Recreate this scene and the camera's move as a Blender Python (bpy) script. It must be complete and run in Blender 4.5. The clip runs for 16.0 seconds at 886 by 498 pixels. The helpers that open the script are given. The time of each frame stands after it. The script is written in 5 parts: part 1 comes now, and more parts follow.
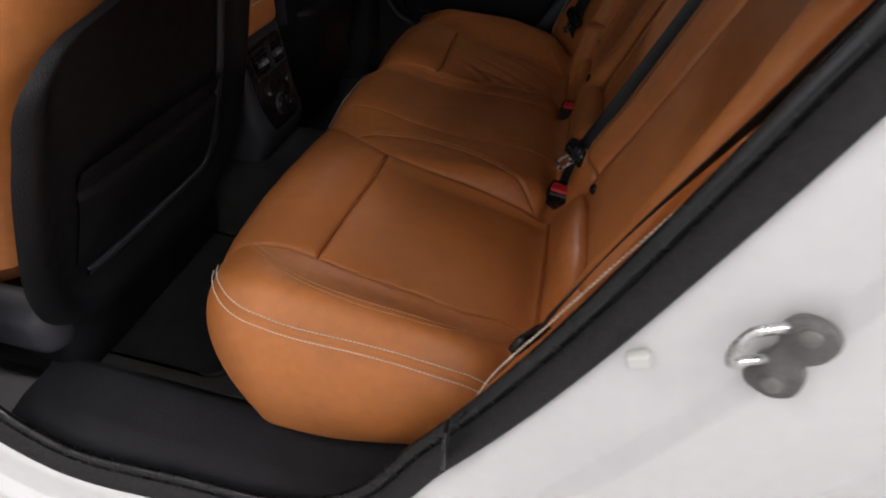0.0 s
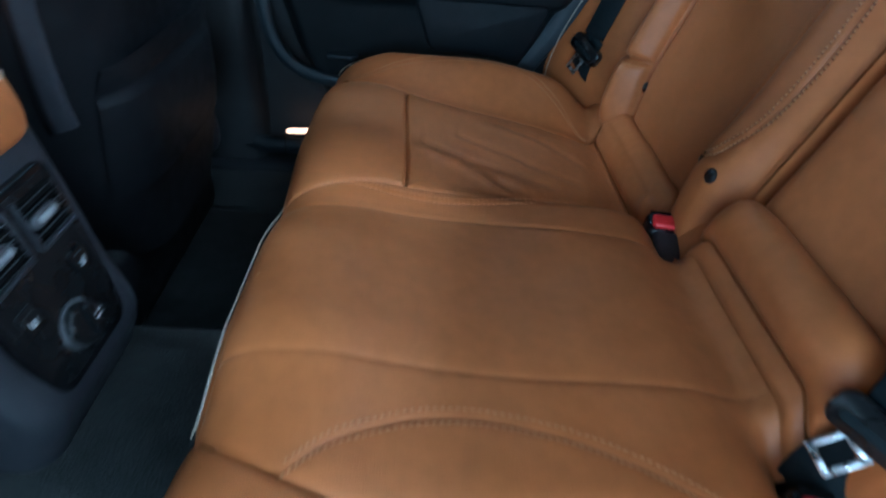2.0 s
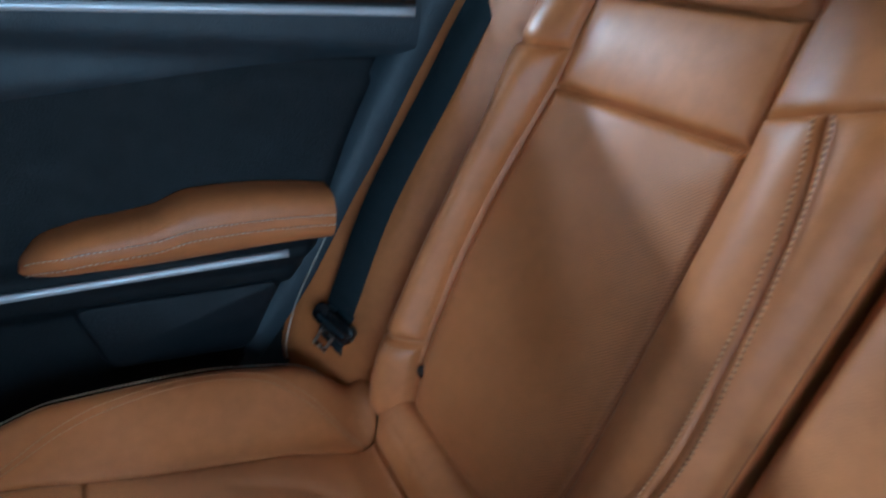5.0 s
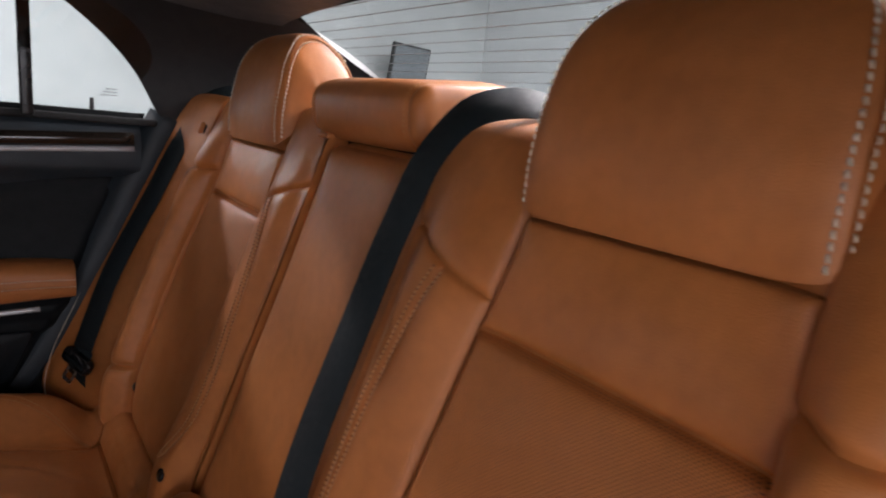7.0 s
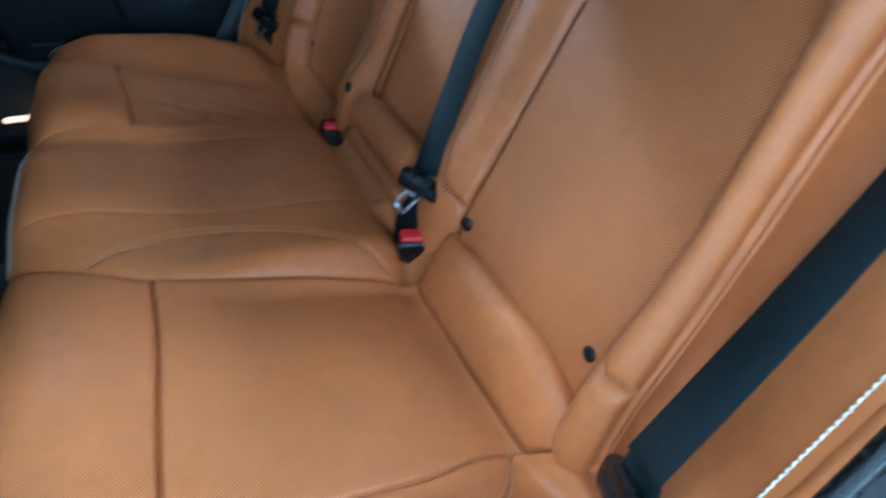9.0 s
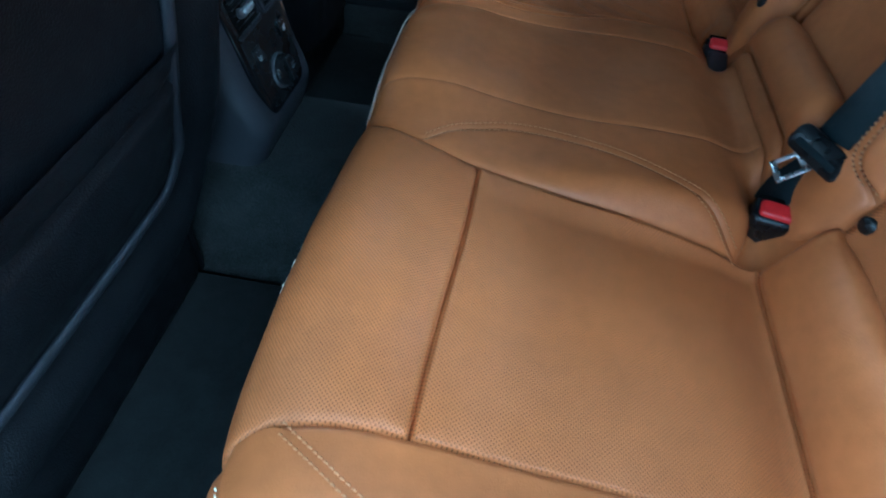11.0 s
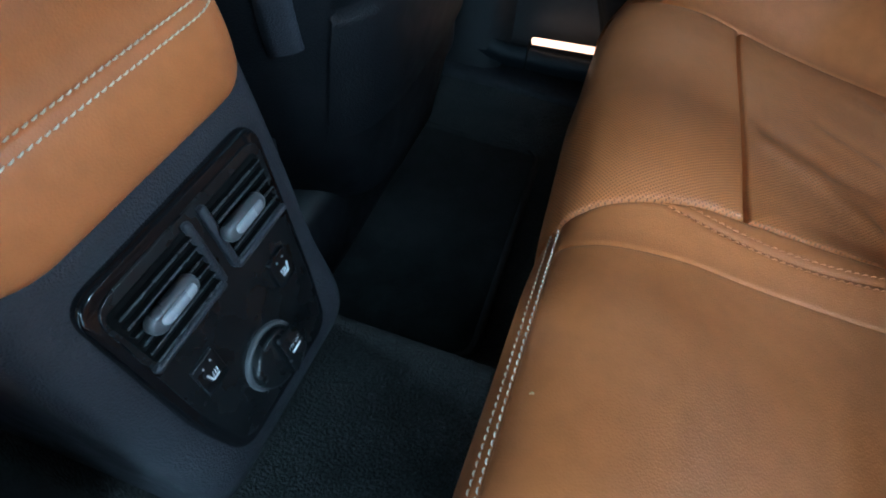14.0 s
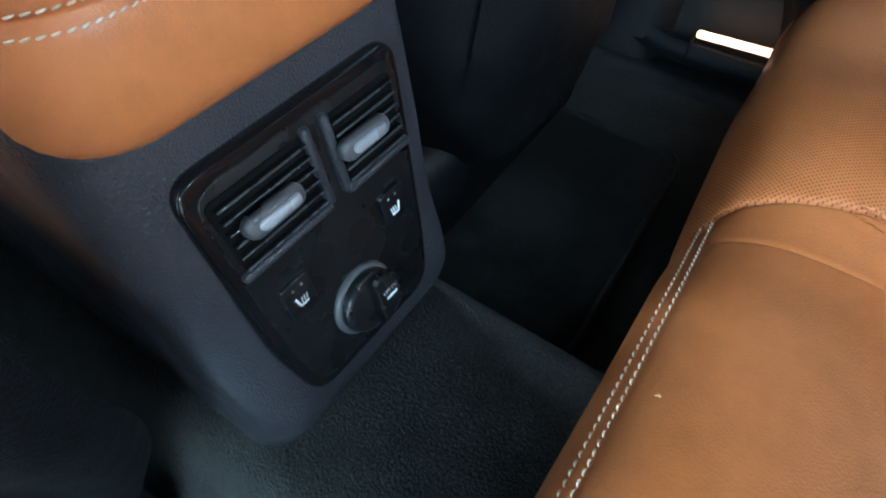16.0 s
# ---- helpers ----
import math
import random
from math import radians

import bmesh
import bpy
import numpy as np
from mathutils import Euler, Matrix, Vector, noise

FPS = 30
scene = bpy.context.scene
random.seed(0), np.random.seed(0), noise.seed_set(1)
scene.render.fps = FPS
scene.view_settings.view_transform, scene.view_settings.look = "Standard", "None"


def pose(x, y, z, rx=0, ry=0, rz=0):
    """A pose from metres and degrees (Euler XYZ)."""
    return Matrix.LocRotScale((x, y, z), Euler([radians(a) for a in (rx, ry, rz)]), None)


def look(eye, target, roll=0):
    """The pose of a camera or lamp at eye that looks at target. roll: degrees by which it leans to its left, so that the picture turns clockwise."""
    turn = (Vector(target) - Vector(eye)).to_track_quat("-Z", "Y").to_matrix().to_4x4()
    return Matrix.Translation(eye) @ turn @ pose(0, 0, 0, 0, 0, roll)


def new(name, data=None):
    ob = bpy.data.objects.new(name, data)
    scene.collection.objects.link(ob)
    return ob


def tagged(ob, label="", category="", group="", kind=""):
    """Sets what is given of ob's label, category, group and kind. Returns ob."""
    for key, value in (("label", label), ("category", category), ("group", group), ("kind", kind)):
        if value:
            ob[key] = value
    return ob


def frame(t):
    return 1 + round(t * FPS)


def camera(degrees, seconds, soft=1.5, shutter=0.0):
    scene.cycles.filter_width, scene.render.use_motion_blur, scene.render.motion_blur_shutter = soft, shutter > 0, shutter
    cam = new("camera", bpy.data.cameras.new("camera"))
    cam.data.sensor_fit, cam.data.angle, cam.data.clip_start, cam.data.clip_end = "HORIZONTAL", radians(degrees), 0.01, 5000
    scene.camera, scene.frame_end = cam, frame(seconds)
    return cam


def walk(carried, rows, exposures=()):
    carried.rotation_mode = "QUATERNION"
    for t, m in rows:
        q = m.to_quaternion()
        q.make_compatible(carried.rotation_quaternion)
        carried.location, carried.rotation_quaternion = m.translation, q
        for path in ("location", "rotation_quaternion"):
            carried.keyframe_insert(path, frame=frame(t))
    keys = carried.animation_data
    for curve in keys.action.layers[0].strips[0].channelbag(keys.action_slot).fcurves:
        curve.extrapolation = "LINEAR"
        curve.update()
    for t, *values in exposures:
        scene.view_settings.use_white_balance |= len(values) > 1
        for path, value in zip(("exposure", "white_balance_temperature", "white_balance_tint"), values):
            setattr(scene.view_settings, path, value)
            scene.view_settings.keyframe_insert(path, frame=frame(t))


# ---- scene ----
LENS = 74.78
PATH = [
    (0.0, 0.3966, -1.1328, 1.1845, 50.85, -5.38, 12.39),
    (0.5, 0.3174, -1.0340, 1.1058, 50.79, -4.95, 11.78),
    (1.0, 0.2410, -0.8413, 1.0856, 50.93, -4.96, 9.08),
    (1.5, 0.1848, -0.6342, 1.0182, 51.37, -4.92, 5.75),
    (2.0, 0.1566, -0.4141, 1.0046, 53.02, -4.31, -0.15),
    (2.5, 0.1411, -0.2458, 0.9910, 56.02, -3.92, -5.98),
    (3.0, 0.1316, -0.1034, 0.9872, 57.15, -4.08, -9.76),
    (3.5, 0.1482, -0.0091, 0.9786, 58.11, -3.70, -12.66),
    (4.0, 0.1981, 0.0032, 0.9991, 59.04, -3.77, -17.68),
    (4.5, 0.2186, -0.0018, 1.0352, 60.28, -3.36, -22.15),
    (5.0, 0.2018, -0.0232, 1.1522, 64.27, -6.12, -28.56),
    (5.2, 0.1920, -0.0894, 1.1531, 71.33, -8.50, -29.47),
    (7.3, 0.3423, -0.6631, 1.2242, 77.48, -5.61, -38.39),
    (7.5, 0.3505, -0.6869, 1.2166, 76.13, -5.50, -38.74),
    (8.0, 0.3365, -0.7101, 1.1797, 69.00, -5.53, -38.77),
    (8.5, 0.2724, -0.7456, 1.1001, 61.77, -5.38, -34.49),
    (9.0, 0.1707, -0.7964, 1.0680, 54.91, -6.69, -25.52),
    (9.5, 0.1366, -0.7929, 1.0376, 48.44, -6.39, -13.61),
    (9.7, 0.1393, -0.7856, 1.0371, 46.41, -5.78, -9.43),
    (11.8, 0.1601, -0.5498, 1.0237, 41.18, -3.26, 14.19),
    (12.0, 0.1502, -0.4802, 1.0126, 40.62, -3.15, 14.51),
    (12.5, 0.0814, -0.2634, 0.9958, 40.05, -3.31, 14.45),
    (13.0, 0.0277, -0.2321, 0.9448, 39.81, -2.96, 15.70),
    (13.5, 0.0049, -0.1884, 0.9526, 39.52, -2.99, 18.24),
    (14.0, 0.0029, -0.1642, 0.9550, 39.56, -2.94, 19.90),
    (14.5, 0.0021, -0.1836, 0.9053, 39.51, -2.91, 21.67),
    (15.0, -0.0187, -0.1880, 0.8844, 38.85, -2.61, 28.51),
    (15.5, -0.0157, -0.1675, 0.8944, 38.93, -2.09, 32.99),
    (16.0, -0.0082, -0.1609, 0.9015, 38.91, -1.94, 34.51),
]
# base power of the added, unseen ceiling lamps
FILL_WATTS = 80.0
DAYLIGHT_WATTS = 60.0
EXPOSURES = [(0.0, -1.05, 7000, 18), (0.5, -0.3, 7400, 20), (1.0, 0.3, 7200, 12), (1.5, 0.75, 4850, -3), (2.0, 0.95, 4300, -10), (3.0, 1.55, 4000, -15), (3.5, 1.55, 4100, -14), (4.5, 1.3, 4250, -10), (5.0, 1.0, 4400, -8), (7.5, -0.05, 7000, 24), (8.0, 0.65, 5300, 3), (8.5, 1.0, 4500, -3), (9.0, 0.65, 4150, -11), (9.5, 0.3, 4100, -13), (12.0, 0.6, 3850, -18), (12.5, 0.75, 3850, -19), (13.0, 1.15, 3850, -19), (13.5, 1.3, 4200, -15), (14.0, 1.3, 4400, -13), (16.0, 1.75, 4850, -8)]
cam = camera(LENS, 16.0, soft=2.0, shutter=0.4)
walk(cam, [(t, pose(x, y, z, rx, ry, rz)) for t, x, y, z, rx, ry, rz in PATH], EXPOSURES)

# ---- light ----
world = bpy.data.worlds.new("world")
scene.world = world
world.use_nodes = True
world.node_tree.nodes["Background"].inputs[0].default_value = (0.9, 0.95, 1.0, 1)
world.node_tree.nodes["Background"].inputs[1].default_value = 1.0


def area_lamp(name, loc, target, sx, sy, watts, colour):
    d = bpy.data.lights.new(name, "AREA")
    d.shape, d.size, d.size_y, d.energy, d.color = "RECTANGLE", sx, sy, watts, colour
    ob = new(name, d)
    ob.matrix_world = look(loc, target)
    return ob


# ---- materials ----
def rgb(r, g, b):
    return (r, g, b, 1)


def material(name, colour, rough, metal=0.0, spec=0.5, var=0.15, vscale=18.0, grain=0.0, gscale=700.0, gtype="VORONOI",
             perf=0.0, emit=None, rvar=0.08, coat=0.0, sheen=0.0, fine=0.0, fscale=1500.0, wrinkle=0.0, tone=None):
    """Procedural surface: mottled colour at two scales, uneven gloss, grain bump, and rows of pricked holes where perf is their spacing."""
    m = bpy.data.materials.new(name)
    m.use_nodes = True
    nt = m.node_tree
    b = nt.nodes["Principled BSDF"]
    N, L = nt.nodes.new, nt.links.new
    b.inputs["Metallic"].default_value = metal
    b.inputs["Specular IOR Level"].default_value = spec
    b.inputs["Coat Weight"].default_value = coat
    b.inputs["Coat Roughness"].default_value = 0.06
    if sheen:
        b.inputs["Sheen Weight"].default_value = sheen
    tc = N("ShaderNodeTexCoord")

    def tex(scale, detail=3.0):
        n = N("ShaderNodeTexNoise")
        n.inputs["Scale"].default_value = scale
        n.inputs["Detail"].default_value = detail
        L(tc.outputs["Object"], n.inputs["Vector"])
        return n.outputs["Fac"]

    def math_node(op, a, c):
        n = N("ShaderNodeMath")
        n.operation = op
        for i, v in enumerate((a, c)):
            if isinstance(v, (int, float)):
                n.inputs[i].default_value = v
            else:
                L(v, n.inputs[i])
        return n.outputs[0]

    def mapped(fac, lo, hi):
        n = N("ShaderNodeMapRange")
        n.inputs["From Min"].default_value, n.inputs["From Max"].default_value = 0.3, 0.7
        n.inputs["To Min"].default_value, n.inputs["To Max"].default_value = lo, hi
        L(fac, n.inputs["Value"])
        return n.outputs[0]

    mix = N("ShaderNodeMix")
    mix.data_type, mix.blend_type = "RGBA", "MULTIPLY"
    mix.inputs["Factor"].default_value = 1.0
    mix.inputs["A"].default_value = rgb(*colour)
    if tone:
        tm = N("ShaderNodeMix")
        tm.data_type = "RGBA"
        tm.inputs["A"].default_value, tm.inputs["B"].default_value = rgb(*colour), rgb(*tone)
        L(mapped(tex(4.2, 4.0), 0.0, 1.0), tm.inputs["Factor"])
        L(tm.outputs["Result"], mix.inputs["A"])
    both = math_node("MULTIPLY", mapped(tex(vscale), 1 - var, 1 + var), mapped(tex(vscale * 9, 2), 1 - var * 0.5, 1 + var * 0.5))
    if fine:
        both = math_node("MULTIPLY", both, mapped(tex(fscale, 1), 1 - fine, 1 + fine))
    comb = N("ShaderNodeCombineColor")
    for i in range(3):
        L(both, comb.inputs[i])
    L(comb.outputs[0], mix.inputs["B"])
    colour_out = mix.outputs["Result"]
    height = None
    if grain:
        if gtype == "VORONOI":
            v = N("ShaderNodeTexVoronoi")
            v.inputs["Scale"].default_value = gscale
            L(tc.outputs["Object"], v.inputs["Vector"])
            height = math_node("MULTIPLY", v.outputs["Distance"], grain)
        else:
            height = math_node("MULTIPLY", tex(gscale, 4), grain)
    if wrinkle:
        w = N("ShaderNodeTexNoise")
        w.inputs["Scale"].default_value, w.inputs["Detail"].default_value, w.inputs["Distortion"].default_value = 9.0, 2.0, 0.6
        mp = N("ShaderNodeMapping")
        mp.inputs["Scale"].default_value = (3.2, 0.8, 1.4)
        mp.inputs["Rotation"].default_value = (0, 0, 0.5)
        L(tc.outputs["Object"], mp.inputs["Vector"])
        L(mp.outputs[0], w.inputs["Vector"])
        wv = math_node("MULTIPLY", w.outputs["Fac"], wrinkle)
        height = wv if height is None else math_node("ADD", height, wv)
    if perf:
        holes = None
        for off in (0.0, 0.5):
            sc = N("ShaderNodeVectorMath")
            sc.operation = "MULTIPLY_ADD"
            sc.inputs[1].default_value = (1 / perf, 1 / perf, 0)
            sc.inputs[2].default_value = (off + 50, off + 50, 0)
            L(tc.outputs["UV"], sc.inputs[0])
            fr = N("ShaderNodeVectorMath")
            fr.operation = "FRACTION"
            L(sc.outputs[0], fr.inputs[0])
            ds = N("ShaderNodeVectorMath")
            ds.operation = "DISTANCE"
            ds.inputs[1].default_value = (0.5, 0.5, 0)
            L(fr.outputs[0], ds.inputs[0])
            h = N("ShaderNodeMapRange")
            h.inputs["From Min"].default_value, h.inputs["From Max"].default_value = 0.13, 0.22
            h.inputs["To Min"].default_value, h.inputs["To Max"].default_value = 0.0, 1.0
            L(ds.outputs["Value"], h.inputs["Value"])
            holes = h.outputs[0] if holes is None else math_node("MINIMUM", holes, h.outputs[0])
        mh = N("ShaderNodeMix")
        mh.data_type = "RGBA"
        mh.inputs["A"].default_value = rgb(*(c * 0.32 for c in colour))
        L(holes, mh.inputs["Factor"])
        L(colour_out, mh.inputs["B"])
        colour_out = mh.outputs["Result"]
        hv = math_node("MULTIPLY", holes, 0.5)
        height = hv if height is None else math_node("ADD", height, hv)
    L(colour_out, b.inputs["Base Color"])
    L(mapped(tex(vscale * 2.3), max(0.02, rough - rvar), rough + rvar), b.inputs["Roughness"])
    if height is not None:
        bump = N("ShaderNodeBump")
        bump.inputs["Strength"].default_value = 0.6
        bump.inputs["Distance"].default_value = 0.001
        L(height, bump.inputs["Height"])
        L(bump.outputs[0], b.inputs["Normal"])
    if emit:
        b.inputs["Emission Color"].default_value = rgb(*emit[:3])
        b.inputs["Emission Strength"].default_value = emit[3]
    return m


TAN = (0.455, 0.148, 0.036)
TAN_WORN = (0.460, 0.167, 0.053)
TAN_SEAT = (0.495, 0.163, 0.041)
LEATHER = material("tan_leather", TAN, 0.43, var=0.13, vscale=7.0, grain=0.26, gscale=700.0, spec=0.38, wrinkle=1.8, tone=TAN_WORN)
LEATHER_PERF = material("perforated_tan_leather", TAN_SEAT, 0.44, var=0.10, vscale=7.0, grain=0.2, gscale=700.0, spec=0.36, perf=0.0038, wrinkle=2.0, tone=TAN_WORN)
LEATHER_CREASED = material("creased_perforated_tan_leather", TAN_SEAT, 0.45, var=0.10, vscale=7.0, grain=0.2, gscale=700.0, spec=0.36, perf=0.0038, wrinkle=3.0, tone=TAN_WORN)
THREAD = material("cream_thread", (0.75, 0.68, 0.55), 0.7, var=0.1, vscale=300)
THREAD_HOLE = material("dark_stitch_hole", (0.17, 0.058, 0.020), 0.8, var=0.1, vscale=300)
NICK = material("worn_leather_fibre", (0.62, 0.40, 0.20), 0.8, var=0.15, vscale=300)
THREAD_TAN = material("tan_thread", (0.50, 0.235, 0.092), 0.65, var=0.1, vscale=300)
BLACK = material("black_grained_plastic", (0.023, 0.024, 0.030), 0.47, var=0.14, grain=0.8, gscale=640.0, spec=0.5)
SILL_BLACK = material("black_sill_plastic", (0.013, 0.0135, 0.016), 0.6, var=0.15, grain=1.2, gscale=520.0, spec=0.2)
BLACK_SMOOTH = material("black_satin_plastic", (0.008, 0.0085, 0.0095), 0.27, var=0.1, spec=0.42)
BLACK_GLOSS = material("gloss_black_trim", (0.006, 0.006, 0.007), 0.10, var=0.1, coat=0.2, spec=0.3, rvar=0.03)
DOOR_DARK = material("charcoal_door_vinyl", (0.0055, 0.0078, 0.0095), 0.6, var=0.12, grain=0.8, gscale=480.0, spec=0.25)
DOOR_GREY = material("slate_door_vinyl", (0.024, 0.034, 0.042), 0.5, var=0.1, grain=0.8, gscale=480.0)
DOOR_MID = material("dark_slate_vinyl", (0.0065, 0.009, 0.0115), 0.55, var=0.1, grain=0.8, gscale=480.0, spec=0.25)
CARPET = material("black_carpet", (0.018, 0.0200, 0.0198), 0.95, var=0.35, vscale=28, grain=9.0, gscale=380.0, gtype="NOISE", spec=0.1, sheen=0.12, fine=0.65, fscale=620.0)
MAT_RUG = material("black_mat_pile", (0.012, 0.0135, 0.014), 0.95, var=0.3, vscale=30, grain=3.0, gscale=800.0, gtype="NOISE", spec=0.1, sheen=0.06, fine=0.4)
SHELL = material("black_seat_shell", (0.005, 0.0055, 0.007), 0.5, var=0.12, grain=0.6, gscale=520.0, spec=0.25)
TAB_GREY = material("grey_tab_plastic", (0.075, 0.077, 0.083), 0.34, var=0.08)
TAB_BRIGHT = material("silvered_tab_inlay", (0.34, 0.35, 0.37), 0.26, metal=0.15, var=0.06, spec=0.6)
# paler grey that paints the light caught along the slats
SLAT_GLINT = material("slat_glint_plastic", (0.045, 0.048, 0.052), 0.3, var=0.08, spec=0.5)
# near-black in place of shade inside the vents and the armrest gap
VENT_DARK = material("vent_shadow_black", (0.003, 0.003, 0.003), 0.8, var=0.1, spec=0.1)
RUBBER = material("black_rubber_seal", (0.009, 0.009, 0.010), 0.72, var=0.4, vscale=120, grain=1.5, gscale=380.0, gtype="NOISE", fine=0.4)
WEBBING = material("charcoal_webbing", (0.012, 0.018, 0.021), 0.62, var=0.08, vscale=60, grain=0.35, gscale=1500.0, spec=0.18)
STEEL = material("plated_steel", (0.55, 0.56, 0.57), 0.28, metal=1.0, var=0.15, vscale=60)
STEEL_DULL = material("dull_cast_steel", (0.17, 0.17, 0.165), 0.55, metal=0.45, var=0.2, vscale=50)
DULL_BOLT = material("dull_zinc_bolt", (0.26, 0.26, 0.25), 0.5, metal=0.6, var=0.2, vscale=90)
CHROME = material("chrome", (0.8, 0.8, 0.82), 0.08, metal=1.0, var=0.05, rvar=0.03)
SILVER = material("satin_silver", (0.62, 0.64, 0.67), 0.38, metal=0.35, var=0.05)
RED = material("red_buckle_plastic", (0.62, 0.02, 0.025), 0.35, var=0.08)
WHITE_PAINT = material("white_car_paint", (0.72, 0.73, 0.74), 0.22, var=0.03, vscale=6, coat=0.5, rvar=0.05)
WHITE_CLIP = material("white_plastic", (0.70, 0.71, 0.68), 0.45, var=0.05)
PRINT = material("white_print", (0.75, 0.77, 0.78), 0.6, var=0.05)
PRINT_DIM = material("grey_print", (0.22, 0.23, 0.23), 0.6, var=0.05)
HEADLINER = material("grey_headliner", (0.065, 0.068, 0.072), 0.9, var=0.1, grain=1.0, gscale=900, gtype="NOISE")
PILLAR = material("charcoal_pillar_trim", (0.010, 0.011, 0.0125), 0.6, var=0.1, grain=0.8, gscale=500)
WOOD = material("dark_gloss_wood", (0.022, 0.016, 0.012), 0.10, var=0.5, vscale=30, coat=0.8)
GARAGE_WALL = material("white_garage_wall", (0.66, 0.67, 0.68), 0.75, var=0.05, vscale=3)
GARAGE_FLOOR = material("grey_concrete", (0.33, 0.33, 0.32), 0.6, var=0.2, vscale=3)
SCREEN = material("monitor_screen", (0.22, 0.24, 0.26), 0.3, var=0.1)
DARK_METAL = material("black_painted_metal", (0.03, 0.03, 0.03), 0.5, var=0.1)
GREEN = material("green_printed_board", (0.24, 0.46, 0.07), 0.5, var=0.1)
SLATE = material("slate_painted_board", (0.055, 0.068, 0.078), 0.6, var=0.12, vscale=4)
COURTESY = material("warm_lamp_lens", (0.9, 0.6, 0.4), 0.3, var=0.02, emit=(1.0, 0.48, 0.25, 1.5))
PANEL_LIGHT = material("lit_diffuser", (0.9, 0.9, 0.9), 0.5, var=0.02, emit=(1.0, 1.0, 1.0, 6.0))

GLASS = bpy.data.materials.new("clear_glass")
GLASS.use_nodes = True
_nt = GLASS.node_tree
_nt.nodes.clear()
_o, _t, _g, _m = (_nt.nodes.new(k) for k in ("ShaderNodeOutputMaterial", "ShaderNodeBsdfTransparent", "ShaderNodeBsdfGlossy", "ShaderNodeMixShader"))
_t.inputs[0].default_value = (0.36, 0.41, 0.41, 1)
_g.inputs["Roughness"].default_value = 0.02
_m.inputs[0].default_value = 0.05
_nt.links.new(_t.outputs[0], _m.inputs[1])
_nt.links.new(_g.outputs[0], _m.inputs[2])
_nt.links.new(_m.outputs[0], _o.inputs[0])


# ---- building helpers ----
def thing(name, label, category, base=(0, 0, 0), group="", kind=""):
    e = new(name)
    e.empty_display_size = 0.05
    e.location = base
    return tagged(e, label, category, group, kind)


def part(name, bm, mat, parent=None, label="", smooth=True):
    me = bpy.data.meshes.new(name)
    bmesh.ops.recalc_face_normals(bm, faces=bm.faces)
    bm.to_mesh(me)
    bm.free()
    if smooth:
        me.polygons.foreach_set("use_smooth", [True] * len(me.polygons))
    me.materials.append(mat)
    ob = new(name, me)
    if parent is not None:
        ob.parent = parent
        ob.matrix_parent_inverse = Matrix.Translation(-parent.location)
    return tagged(ob, label)


def grid_mesh(name, rows, mat, parent=None, label="", uvs=None, closed=False, caps=False):
    """One smooth sheet from rows of points."""
    n, m = len(rows), len(rows[0])
    verts = [tuple(p) for r in rows for p in r]
    faces = []
    for i in range(n - 1):
        for j in range(m if closed else m - 1):
            k = (j + 1) % m
            faces.append((i * m + j, i * m + k, (i + 1) * m + k, (i + 1) * m + j))
    if caps:
        faces.append(tuple(range(m))[::-1])
        faces.append(tuple(range((n - 1) * m, n * m)))
    me = bpy.data.meshes.new(name)
    me.from_pydata(verts, [], faces)
    if uvs is not None:
        flat = [q for r in uvs for q in r]
        lay = me.uv_layers.new(name="UVMap")
        idx = np.zeros(len(me.loops), dtype=np.int32)
        me.loops.foreach_get("vertex_index", idx)
        lay.data.foreach_set("uv", np.array(flat, dtype=np.float32)[idx].ravel())
    me.polygons.foreach_set("use_smooth", [True] * len(me.polygons))
    me.materials.append(mat)
    ob = new(name, me)
    if parent is not None:
        ob.parent = parent
        ob.matrix_parent_inverse = Matrix.Translation(-parent.location)
    return tagged(ob, label)


def spline(pts):
    """A smooth one-to-one curve through (x, y) pairs."""
    xs = np.array([p[0] for p in pts], float)
    ys = np.array([p[1:] for p in pts], float)
    h = np.diff(xs)
    dl = np.diff(ys, axis=0) / h[:, None]
    t = np.zeros_like(ys)
    t[0], t[-1] = dl[0], dl[-1]
    for i in range(1, len(xs) - 1):
        t[i] = (dl[i - 1] * h[i] + dl[i] * h[i - 1]) / (h[i] + h[i - 1])

    def at(x):
        x = min(max(x, xs[0]), xs[-1])
        i = min(int(np.searchsorted(xs, x, side="right")) - 1, len(xs) - 2)
        u = (x - xs[i]) / h[i]
        v = ((2 * u**3 - 3 * u**2 + 1) * ys[i] + (u**3 - 2 * u**2 + u) * h[i] * t[i] + (-2 * u**3 + 3 * u**2) * ys[i + 1] + (u**3 - u**2) * h[i] * t[i + 1])
        return float(v[0]) if len(v) == 1 else v
    return at


def smooth01(a, b, x):
    u = min(max((x - a) / (b - a), 0.0), 1.0)
    return u * u * (3 - 2 * u)


def puffed(d, puff, tuck, r):
    return puff * (1 - math.exp(-d / 0.022)) - tuck * math.exp(-(d / r) ** 2)


def surf_point(surf, a, y):
    e = 0.002
    p = surf(a, y)
    n = (surf(a + e, y) - surf(a - e, y)).cross(surf(a, y + e) - surf(a, y - e))
    n.normalize()
    return p, n


